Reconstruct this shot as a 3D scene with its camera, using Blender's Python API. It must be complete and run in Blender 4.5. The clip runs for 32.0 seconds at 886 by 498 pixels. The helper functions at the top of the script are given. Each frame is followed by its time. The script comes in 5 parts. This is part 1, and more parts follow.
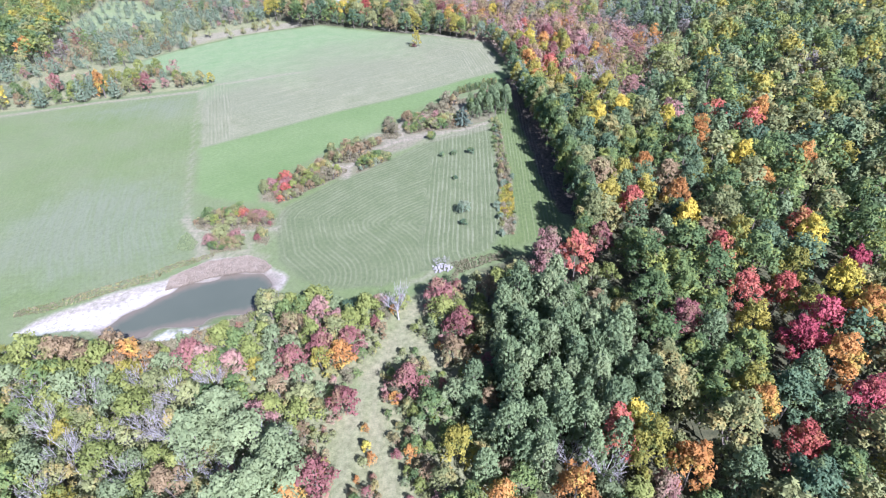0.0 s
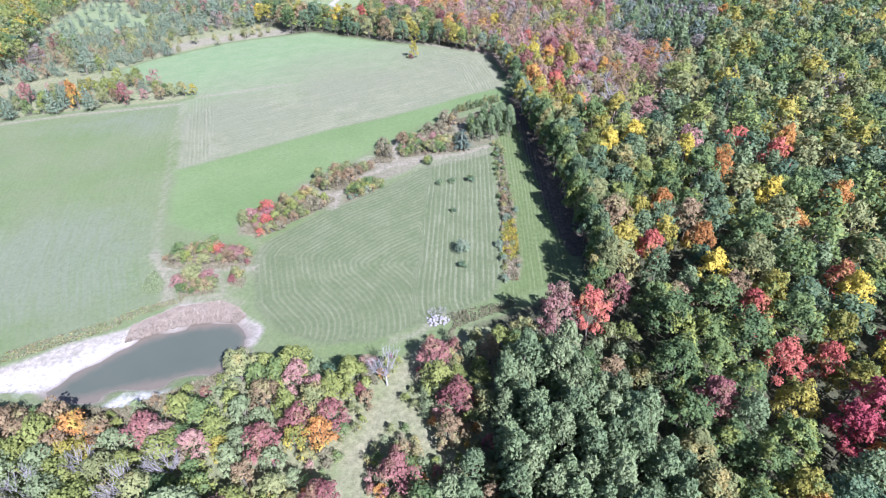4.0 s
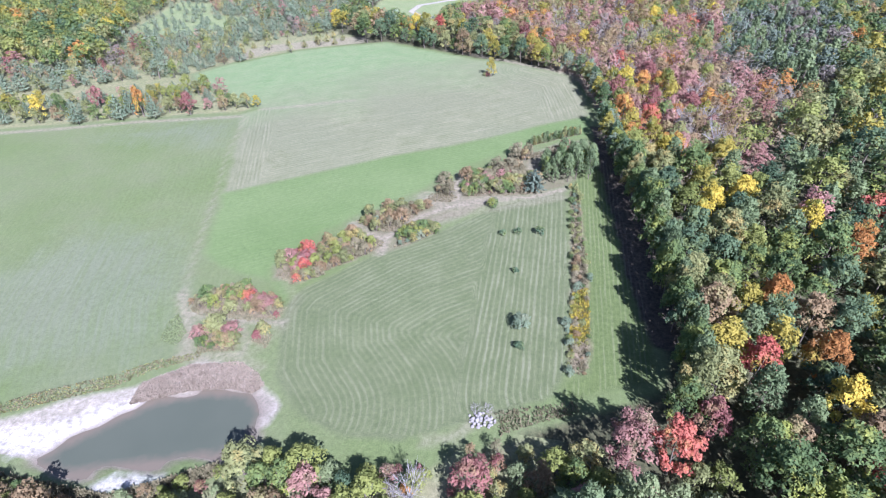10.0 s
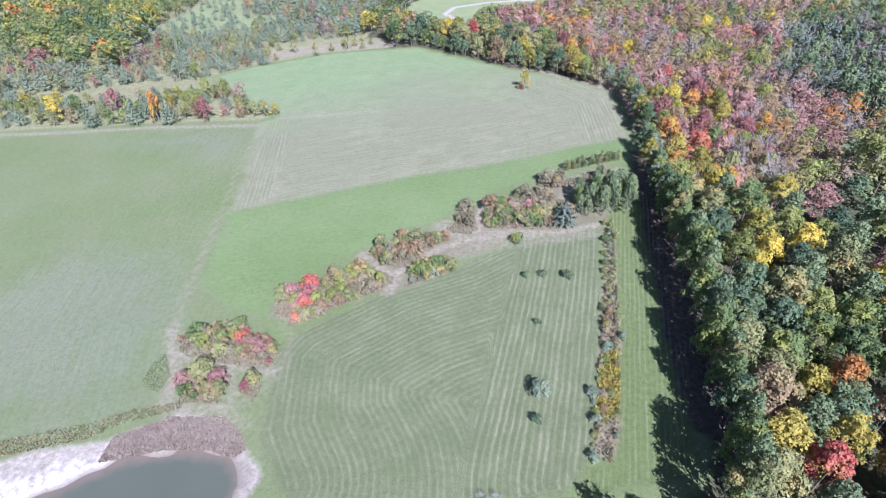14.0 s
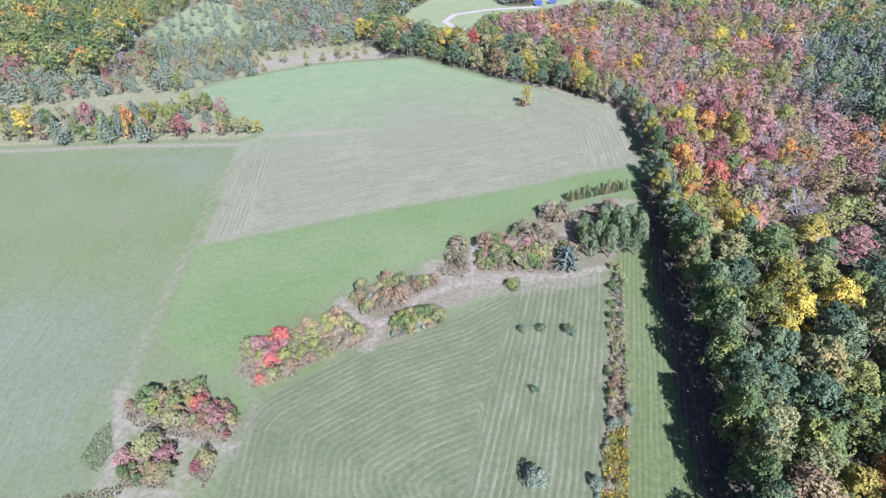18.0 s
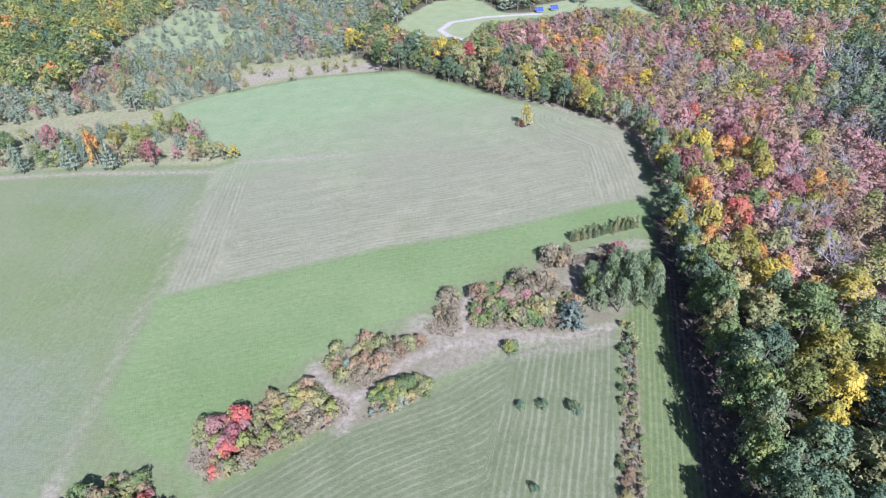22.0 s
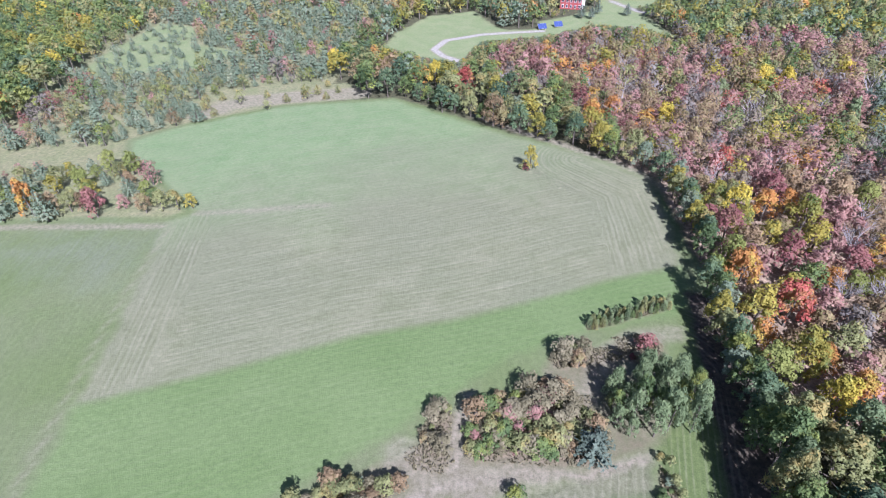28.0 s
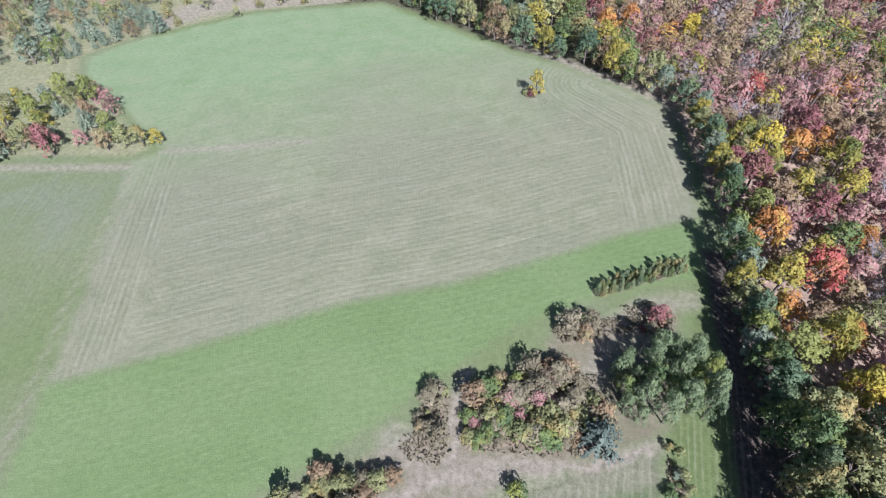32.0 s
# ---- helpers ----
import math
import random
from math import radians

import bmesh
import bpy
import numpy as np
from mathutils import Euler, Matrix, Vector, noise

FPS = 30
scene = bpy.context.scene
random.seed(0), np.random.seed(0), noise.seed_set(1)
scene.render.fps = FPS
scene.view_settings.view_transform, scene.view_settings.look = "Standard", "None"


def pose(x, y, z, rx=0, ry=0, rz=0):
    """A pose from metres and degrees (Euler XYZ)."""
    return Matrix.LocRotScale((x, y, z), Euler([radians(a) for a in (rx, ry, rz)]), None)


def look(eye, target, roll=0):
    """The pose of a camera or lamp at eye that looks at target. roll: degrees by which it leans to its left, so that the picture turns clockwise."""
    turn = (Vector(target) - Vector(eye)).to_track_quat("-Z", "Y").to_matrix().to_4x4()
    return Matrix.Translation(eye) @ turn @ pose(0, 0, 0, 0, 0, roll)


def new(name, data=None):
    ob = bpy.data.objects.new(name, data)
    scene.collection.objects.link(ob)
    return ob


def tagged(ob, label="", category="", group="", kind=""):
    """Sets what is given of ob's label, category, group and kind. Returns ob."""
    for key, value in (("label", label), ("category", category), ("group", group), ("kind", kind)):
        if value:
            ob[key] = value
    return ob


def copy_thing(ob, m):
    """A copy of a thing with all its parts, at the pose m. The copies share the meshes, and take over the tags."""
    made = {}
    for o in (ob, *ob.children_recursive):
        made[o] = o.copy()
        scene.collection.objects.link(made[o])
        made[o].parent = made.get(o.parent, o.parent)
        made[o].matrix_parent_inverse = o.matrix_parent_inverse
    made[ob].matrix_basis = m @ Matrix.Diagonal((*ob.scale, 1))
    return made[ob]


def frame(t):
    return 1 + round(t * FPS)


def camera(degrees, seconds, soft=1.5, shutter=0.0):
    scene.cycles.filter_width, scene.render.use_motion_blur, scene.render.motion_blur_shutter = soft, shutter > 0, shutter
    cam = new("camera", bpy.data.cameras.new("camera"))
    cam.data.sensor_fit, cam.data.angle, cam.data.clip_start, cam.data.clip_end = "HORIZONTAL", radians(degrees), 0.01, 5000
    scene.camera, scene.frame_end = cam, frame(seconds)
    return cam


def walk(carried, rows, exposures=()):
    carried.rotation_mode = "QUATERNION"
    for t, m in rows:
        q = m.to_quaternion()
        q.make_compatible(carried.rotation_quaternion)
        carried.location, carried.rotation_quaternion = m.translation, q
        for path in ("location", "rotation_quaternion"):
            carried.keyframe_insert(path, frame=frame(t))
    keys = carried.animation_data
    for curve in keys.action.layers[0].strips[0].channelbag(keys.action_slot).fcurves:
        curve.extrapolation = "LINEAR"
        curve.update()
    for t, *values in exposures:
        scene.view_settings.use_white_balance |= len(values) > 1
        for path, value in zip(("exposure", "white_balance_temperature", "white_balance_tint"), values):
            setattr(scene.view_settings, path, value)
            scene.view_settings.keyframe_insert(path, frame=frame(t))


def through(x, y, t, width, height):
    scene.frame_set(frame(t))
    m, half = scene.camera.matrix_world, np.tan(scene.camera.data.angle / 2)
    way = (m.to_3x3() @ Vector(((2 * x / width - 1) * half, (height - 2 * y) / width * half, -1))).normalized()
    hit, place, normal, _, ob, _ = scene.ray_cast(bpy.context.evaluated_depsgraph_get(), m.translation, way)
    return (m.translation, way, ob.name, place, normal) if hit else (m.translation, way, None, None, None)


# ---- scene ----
cam = camera(77.6, 32.0, soft=1.0)

PATH = [
    (0, (-1.559, -165.322, 87.571), (-1.56, -163.737, 86.351), -3.4),
    (0.5, (-1.603, -162.713, 87.517), (-1.602, -161.129, 86.296), -3.2),
    (1, (-1.636, -160.275, 87.438), (-1.633, -158.691, 86.216), -3.0),
    (1.5, (-1.626, -157.941, 87.317), (-1.62, -156.357, 86.096), -2.8),
    (2, (-1.602, -155.643, 87.216), (-1.593, -154.058, 85.996), -2.6),
    (2.5, (-1.547, -153.311, 87.152), (-1.536, -151.727, 85.931), -2.5),
    (3, (-1.466, -151.013, 87.115), (-1.454, -149.429, 85.894), -2.4),
    (3.5, (-1.281, -148.749, 87.096), (-1.268, -147.164, 85.876), -2.3),
    (5.5, (-0.277, -140.11, 87.125), (-0.267, -138.526, 85.903), -2.7),
    (6, (-0.101, -137.915, 87.189), (-0.102, -136.332, 85.967), -2.8),
    (6.5, (0.185, -135.731, 87.223), (0.146, -134.148, 86.002), -2.8),
    (7, (0.531, -133.534, 87.167), (0.451, -131.95, 85.948), -2.7),
    (7.5, (0.791, -131.203, 87.043), (0.678, -129.621, 85.825), -2.9),
    (8, (0.971, -128.951, 86.901), (0.831, -127.37, 85.683), -2.9),
    (8.5, (1.033, -126.782, 86.77), (0.87, -125.203, 85.553), -3.0),
    (9, (1.087, -124.554, 86.63), (0.904, -122.978, 85.413), -3.0),
    (9.5, (1.333, -122.472, 86.557), (1.128, -120.897, 85.341), -3.0),
    (10, (1.56, -120.414, 86.481), (1.324, -118.842, 85.268), -3.0),
    (10.5, (1.759, -118.298, 86.393), (1.49, -116.731, 85.18), -3.0),
    (11, (1.865, -116.095, 86.287), (1.564, -114.54, 85.067), -3.0),
    (11.5, (1.942, -113.909, 86.228), (1.627, -112.356, 85.007), -2.9),
    (12, (2.149, -111.683, 86.17), (1.826, -110.131, 84.952), -2.9),
    (12.5, (2.365, -109.346, 86.135), (2.033, -107.795, 84.917), -3.0),
    (13, (2.546, -107.042, 86.122), (2.206, -105.493, 84.904), -3.1),
    (13.5, (2.52, -104.724, 86.176), (2.179, -103.176, 84.957), -2.9),
    (14, (2.431, -102.43, 86.206), (2.088, -100.883, 84.985), -2.9),
    (14.5, (2.308, -100.071, 86.217), (1.965, -98.525, 84.996), -2.9),
    (16.5, (2.132, -90.869, 85.909), (1.785, -89.324, 84.686), -2.4),
    (17, (2.23, -88.697, 85.851), (1.88, -87.153, 84.629), -2.5),
    (17.5, (2.358, -86.488, 85.847), (2.005, -84.944, 84.625), -2.5),
    (18, (2.473, -84.065, 85.894), (2.118, -82.523, 84.671), -2.6),
    (18.5, (2.614, -81.629, 85.865), (2.256, -80.088, 84.641), -2.7),
    (19, (2.636, -79.138, 85.807), (2.276, -77.599, 84.582), -2.8),
    (19.5, (2.469, -76.554, 85.715), (2.11, -75.015, 84.489), -2.8),
    (20, (2.334, -73.945, 85.582), (1.974, -72.406, 84.356), -2.8),
    (20.5, (2.246, -71.289, 85.459), (1.885, -69.751, 84.233), -2.9),
    (21, (2.086, -68.727, 85.461), (1.724, -67.19, 84.235), -2.9),
    (21.5, (1.796, -66.312, 85.536), (1.435, -64.774, 84.309), -2.9),
    (22, (1.489, -63.9, 85.648), (1.128, -62.363, 84.42), -2.9),
    (22.5, (1.138, -61.505, 85.734), (0.779, -59.968, 84.505), -2.9),
    (23, (0.809, -59.119, 85.721), (0.449, -57.582, 84.493), -3.0),
    (23.5, (0.45, -56.655, 85.52), (0.09, -55.116, 84.294), -2.8),
    (24, (0.067, -53.883, 85.268), (-0.292, -52.345, 84.041), -2.8),
    (24.5, (-0.424, -50.967, 84.996), (-0.783, -49.428, 83.771), -2.7),
    (25, (-0.745, -48.268, 84.77), (-1.104, -46.728, 83.546), -2.8),
    (25.5, (-0.988, -45.71, 84.628), (-1.347, -44.169, 83.404), -2.8),
    (27.5, (-2.456, -35.513, 83.901), (-2.812, -33.968, 82.682), -2.6),
    (28, (-3.0, -33.038, 83.925), (-3.353, -31.493, 82.704), -2.6),
    (28.5, (-3.563, -30.567, 84.076), (-3.913, -29.023, 82.854), -2.5),
    (29, (-3.841, -28.231, 84.356), (-4.191, -26.689, 83.131), -2.5),
    (29.5, (-3.577, -25.901, 84.757), (-3.934, -24.365, 83.527), -2.5),
    (30, (-3.454, -23.526, 85.173), (-3.815, -21.996, 83.937), -2.7),
    (30.5, (-3.771, -21.113, 85.557), (-4.124, -19.622, 84.272), -2.8),
    (31, (-4.521, -18.86, 85.881), (-4.859, -17.443, 84.511), -2.8),
    (31.5, (-5.512, -17.006, 86.176), (-5.825, -15.665, 84.726), -2.8),
    (32, (-6.517, -15.396, 86.36), (-6.81, -14.116, 84.852), -2.8),
]
walk(cam, [(t, look(eye, target, roll)) for t, eye, target, roll in PATH], [(0, 1.88, 5330, 26), (9, 1.8, 5370, 27), (12, 1.72, 5350, 29), (18, 1.66, 5330, 31.5), (26, 1.58, 5380, 29.5), (32, 1.44, 5560, 26)])

# ---------------------------------------------------------------- light
SUN_AZ, SUN_EL = radians(147.0), radians(42.3)      # clockwise from +y, and height
sun = new("sun", bpy.data.lights.new("sun", "SUN"))
sun.data.energy, sun.data.angle, sun.data.color = 5.0, radians(0.53), (1.0, 0.965, 0.91)
sun.matrix_world = look((0, 0, 0), (-math.sin(SUN_AZ) * math.cos(SUN_EL), -math.cos(SUN_AZ) * math.cos(SUN_EL), -math.sin(SUN_EL)))
world = bpy.data.worlds.new("sky")
scene.world, world.use_nodes = world, True
sky = world.node_tree.nodes.new("ShaderNodeTexSky")
sky.sky_type, sky.sun_disc = "NISHITA", False
sky.sun_elevation, sky.sun_rotation, sky.altitude = SUN_EL, SUN_AZ, 300
back = world.node_tree.nodes["Background"]
back.inputs["Strength"].default_value = 0.05
world.node_tree.links.new(sky.outputs["Color"], back.inputs["Color"])

# ---------------------------------------------------------------- materials


class Mat:
    """A small node-tree writer."""

    def __init__(self, name, rough=0.8):
        self.m = bpy.data.materials.new(name)
        self.m.use_nodes = True
        self.t = self.m.node_tree
        self.out = self.t.nodes["Material Output"]
        self.b = self.t.nodes["Principled BSDF"]
        self.b.inputs["Roughness"].default_value = rough
        self.b.inputs["Specular IOR Level"].default_value = 0.25
        self.geo = self.t.nodes.new("ShaderNodeNewGeometry")

    def put(self, socket, v):
        if isinstance(v, bpy.types.NodeSocket):
            self.t.links.new(v, socket)
        elif isinstance(v, tuple) and len(v) == 3 and socket.type == "RGBA":
            socket.default_value = (*v, 1)
        else:
            socket.default_value = v

    def noise(self, scale, detail=3.0, rough=0.55, where=None):
        n = self.t.nodes.new("ShaderNodeTexNoise")
        self.put(n.inputs["Vector"], where or self.geo.outputs["Position"])
        n.inputs["Scale"].default_value, n.inputs["Detail"].default_value = scale, detail
        n.inputs["Roughness"].default_value = rough
        return n.outputs["Fac"]

    def math(self, op, a, b=0.0, clamp=False):
        n = self.t.nodes.new("ShaderNodeMath")
        n.operation, n.use_clamp = op, clamp
        self.put(n.inputs[0], a), self.put(n.inputs[1], b)
        return n.outputs[0]

    def span(self, v, lo, hi, a=0.0, b=1.0):
        n = self.t.nodes.new("ShaderNodeMapRange")
        self.put(n.inputs[0], v)
        for k, x in enumerate((lo, hi, a, b)):
            n.inputs[k + 1].default_value = x
        return n.outputs[0]

    def mix(self, f, a, b, blend="MIX"):
        n = self.t.nodes.new("ShaderNodeMix")
        n.data_type, n.blend_type = "RGBA", blend
        self.put(n.inputs[0], f), self.put(n.inputs[6], a), self.put(n.inputs[7], b)
        return n.outputs[2]

    def attr(self, name):
        n = self.t.nodes.new("ShaderNodeAttribute")
        n.attribute_name = name
        return n.outputs["Fac"]

    def ramp(self, f, stops):
        n = self.t.nodes.new("ShaderNodeValToRGB")
        e = n.color_ramp.elements
        while len(e) < len(stops):
            e.new(0.5)
        for k, (p, c) in zip(e, stops):
            k.position, k.color = p, (*c, 1)
        self.put(n.inputs[0], f)
        return n.outputs["Color"]

    def random(self):
        return self.t.nodes.new("ShaderNodeObjectInfo").outputs["Random"]

    def bump(self, h, strength, dist):
        n = self.t.nodes.new("ShaderNodeBump")
        n.inputs["Strength"].default_value, n.inputs["Distance"].default_value = strength, dist
        self.put(n.inputs["Height"], h)
        self.t.links.new(n.outputs["Normal"], self.b.inputs["Normal"])

    def colour(self, c):
        self.put(self.b.inputs["Base Color"], c)
        return self


def leaf_material(name, dark, mid, light, through=0.34, turning=None):
    """Leaves: tone by tree, by branch and by leaf clump."""
    k = Mat(name, 0.7)
    k.b.inputs["Specular IOR Level"].default_value = 0.2
    tree = k.math("FRACT", k.math("ADD", k.random(), k.attr("shade")))
    spray = k.span(k.noise(0.55, 2.0), 0.3, 0.7)
    clump = k.geo.outputs["Random Per Island"]
    f = k.math("ADD", k.math("MULTIPLY", tree, 0.46), k.math("ADD", k.math("MULTIPLY", spray, 0.4), k.math("MULTIPLY", clump, 0.28)))
    dark, mid, light = ([round(v * g_, 3) for v in tone] for tone, g_ in ((dark, 0.86), (mid, 0.86), (light, 0.84)))
    c = k.ramp(f, [(0.1, dark), (0.5, mid), (0.92, light)])
    if turning:
        c = k.mix(k.math("MULTIPLY", k.span(k.noise(0.22, 3.0), 0.52, 0.64), k.span(clump, -0.2, 0.6)), c, turning)
    k.colour(c)
    k.b.inputs["Specular IOR Level"].default_value = 0.12
    tr = k.t.nodes.new("ShaderNodeBsdfTranslucent")
    k.put(tr.inputs["Color"], c)
    mx = k.t.nodes.new("ShaderNodeMixShader")
    mx.inputs[0].default_value = through * 0.8
    k.t.links.new(k.b.outputs[0], mx.inputs[1]), k.t.links.new(tr.outputs[0], mx.inputs[2])
    k.t.links.new(mx.outputs[0], k.out.inputs["Surface"])
    return k.m


LEAF = {
    "green": leaf_material("leaf_green", (0.057, 0.094, 0.043), (0.11, 0.168, 0.066), (0.195, 0.256, 0.086), 0.5, (0.251, 0.275, 0.067)),
    "dark": leaf_material("leaf_dark", (0.052, 0.090, 0.055), (0.100, 0.161, 0.092), (0.171, 0.240, 0.125), 0.5, (0.171, 0.209, 0.077)),
    "lime": leaf_material("leaf_lime", (0.14, 0.172, 0.052), (0.212, 0.246, 0.072), (0.294, 0.322, 0.098), 0.5),
    "pale": leaf_material("leaf_pale", (0.152, 0.195, 0.098), (0.212, 0.262, 0.13), (0.274, 0.328, 0.166), 0.5),
    "poplar": leaf_material("leaf_poplar", (0.10, 0.145, 0.075), (0.165, 0.223, 0.11), (0.235, 0.30, 0.145), 0.5),
    "yellow": leaf_material("leaf_yellow", (0.24, 0.22, 0.04), (0.44, 0.36, 0.055), (0.62, 0.48, 0.085), 0.34, (0.2, 0.23, 0.06)),
    "gold": leaf_material("leaf_gold", (0.155, 0.16, 0.04), (0.285, 0.26, 0.056), (0.43, 0.365, 0.08), 0.5, (0.123, 0.165, 0.055)),
    "orange": leaf_material("leaf_orange", (0.228, 0.120, 0.045), (0.418, 0.200, 0.065), (0.570, 0.310, 0.100), 0.5, (0.380, 0.310, 0.070)),
    "red": leaf_material("leaf_red", (0.220, 0.065, 0.055), (0.407, 0.110, 0.090), (0.528, 0.200, 0.140), 0.5, (0.352, 0.220, 0.080)),
    "crimson": leaf_material("leaf_crimson", (0.20, 0.045, 0.06), (0.36, 0.075, 0.10), (0.50, 0.15, 0.16), 0.5, (0.33, 0.12, 0.08)),
    "pink": leaf_material("leaf_pink", (0.225, 0.128, 0.112), (0.345, 0.196, 0.17), (0.45, 0.28, 0.236), 0.5, (0.243, 0.204, 0.121)),
    "maroon": leaf_material("leaf_maroon", (0.144, 0.061, 0.059), (0.239, 0.104, 0.098), (0.348, 0.176, 0.154), 0.5, (0.264, 0.189, 0.103)),
    "brown": leaf_material("leaf_brown", (0.155, 0.118, 0.068), (0.258, 0.19, 0.108), (0.36, 0.27, 0.156), 0.5, (0.270, 0.254, 0.114)),
    "olive": leaf_material("leaf_olive", (0.117, 0.137, 0.059), (0.210, 0.232, 0.098), (0.315, 0.332, 0.145), 0.5, (0.325, 0.261, 0.098)),
    "grey": leaf_material("leaf_thin", (0.132, 0.118, 0.1), (0.202, 0.184, 0.158), (0.277, 0.256, 0.225), 0.5, (0.200, 0.170, 0.114)),
    "pine": leaf_material("needle_pine", (0.138, 0.188, 0.126), (0.184, 0.242, 0.16), (0.232, 0.294, 0.196), 0.5, (0.226, 0.250, 0.163)),
    "spruce": leaf_material("needle_blue", (0.066, 0.09, 0.068), (0.105, 0.138, 0.105), (0.15, 0.187, 0.145), 0.2),
    "reed": leaf_material("reed_dry", (0.275, 0.23, 0.182), (0.368, 0.312, 0.25), (0.47, 0.405, 0.33), 0.6),
    "weed": leaf_material("dry_weed", (0.13, 0.12, 0.07), (0.19, 0.175, 0.105), (0.26, 0.235, 0.15)),
}


def bark_material(name, a, b):
    k = Mat(name, 0.9)
    n = k.noise(3.0, 5.0)
    k.colour(k.mix(n, a, b))
    k.bump(n, 0.6, 0.05)
    return k.m


BARK = bark_material("bark", (0.05, 0.04, 0.032), (0.17, 0.15, 0.125))
BARK_PALE = bark_material("bark_pale", (0.19, 0.18, 0.177), (0.345, 0.332, 0.33))


def plain(name, a, b, scale=2.0, rough=0.7, bump=0.0):
    k = Mat(name, rough)
    n = k.noise(scale, 4.0)
    k.colour(k.mix(n, a, b))
    if bump:
        k.bump(n, bump, 0.03)
    return k.m


# ---------------------------------------------------------------- the plan
FIELD = [(-98.7, 79.4), (-108.3, 86.3), (-124.9, 97.5), (-140, 106.6), (-146.7, 117.5), (-138, 127.8), (-106, 151.4),
    (-64.8, 163.2), (-43.5, 151.6), (-17.5, 137), (5.1, 127.9), (25.4, 114.8), (28, 95.1), (31, 76.6)] + [
    (33.5, 60), (32.5, 36), (33, 13), (33.5, -4), (34, -20), (33, -37), (30, -48), (10, -57), (-8, -66), (-24, -73), (-38, -68),
    (-46, -73), (-64, -80), (-90, -77), (-140, -82), (-330, -90), (-330, 22), (-186, 57.8), (-143.6, 67.4), (-104.8, 73.5)]
TAN = [(-102, 66), (-98, 78), (-67, 87), (-20, 112), (6, 122), (24, 110), (27, 92), (29.5, 75), (12.3, 67), (2, 60.8), (-19.6, 49.1),
       (-40.3, 40.5), (-67.6, 25.1), (-86.1, 15.4)]
GREEN = [(-86.1, 15.4), (-67.6, 25.1), (-40.3, 40.5), (-19.6, 49.1), (2, 60.8), (12.3, 67), (29.5, 75), (30, 60), (7, 50), (-6, 42),
         (-20, 27), (-32, 14), (-43, 4), (-53, -7), (-58, -20), (-50, -30), (-52, -24), (-66, -22), (-78, -14)]
MOWN = [(-49.5, -33), (-47.5, -26.7), (-30.9, -9.8), (-15.8, -0.1), (-5.4, 10.2), (17.8, 23.1), (16.8, -5.5),
    (15.5, -23.7), (13.4, -48.2)] + [(9.8, -53.2)] + [(-2, -58.7), (-16.3, -64.8), (-26.9, -65.1), (-36.7, -61.1), (-44.5, -51.6)]
HAY = TAN[-4:] + [TAN[0], (-104.8, 73.5), (-98.7, 79.4), (-108.3, 86.3), (-124.9, 97.5), (-140, 106.6), (-146.7, 117.5), (-138, 127.8), (-106, 151.4),
    (-64.8, 163.2), (-43.5, 151.6), (-17.5, 137), (5.1, 127.9), (25.4, 114.8), (28, 95.1)] + TAN[7:10]
RIPE = [(-106, 82), (-72, 96), (-40, 104), (-5, 112), (12, 116), (40, 118)]      # south of this line the hay has dried
DRY = [(-57, -18), (-51, -11.5), (-43, -4.5), (-40.5, 3), (-30.5, 11), (-22.5, 16.5), (-20.5, 21), (-18.5, 26), (-12.5, 27.5), (-6, 31.5), (-1, 37), (1, 42.2), (8, 46), (15, 48.5),
    (22.3, 51.5), (21.3, 31.1), (17.5, 23.9), (6.8, 18.8), (-4.2, 14.6), (-11.1, 7.5), (-17.0, 4.1), (-19.0, -1.6), (-26.6, -8.2), (-31.9, -10.8), (-41.3, -15.6), (-46.7, -21.2), (-55.8, -23.2)]
WORN = [(-128, -24), (-116, -8), (-94, -6), (-80, -24), (-72, -48), (-84, -55), (-104, -56), (-126, -46)]
SAND = [(-100.6, -74), (-97.7, -71), (-81.5, -65.9), (-70.1, -59.7), (-66.5, -57.9), (-65.2, -59.7), (-75.2, -68),
    (-80.9, -73.1), (-92, -74.3)]
SPIT = [(-67.1, -78.1), (-64.2, -76.2), (-59.5, -74.8), (-56.3, -74.6), (-56.1, -76), (-61, -78), (-64.4, -79.1)]
# littered strip under the tree wall, coloured dark to deepen its shadow
SHADED_VERGE = [(28.8, 66), (29, 40), (29.2, 13), (29.8, -20), (31.5, -38), (38, -42), (38, 66)]
LANE = [(19.5, 26), (24, 40), (27, 60), (33, 62), (33, 13), (33.5, -20), (31, -47), (13, -54), (13.5, -48), (18, -47)]
POND = [(-80.9, -74.3), (-75, -68.4), (-65.7, -60.3), (-56.6, -57.7), (-48.2, -57.1), (-43.9, -61), (-44.5, -67.1),
    (-47.9, -69.7), (-55.4, -71.5), (-66.3, -73.9), (-74.4, -76.1)]
BANK = [(-100.8, -74.7), (-98.3, -69.8), (-83.3, -61.7), (-72.3, -57.6), (-61.7, -49.9), (-51.2, -50.4),
    (-40.6, -59.3), (-41.8, -65.4), (-47.6, -71.1), (-55.5, -75.5), (-63.2, -79), (-72.5, -77.6), (-83.9, -75)]
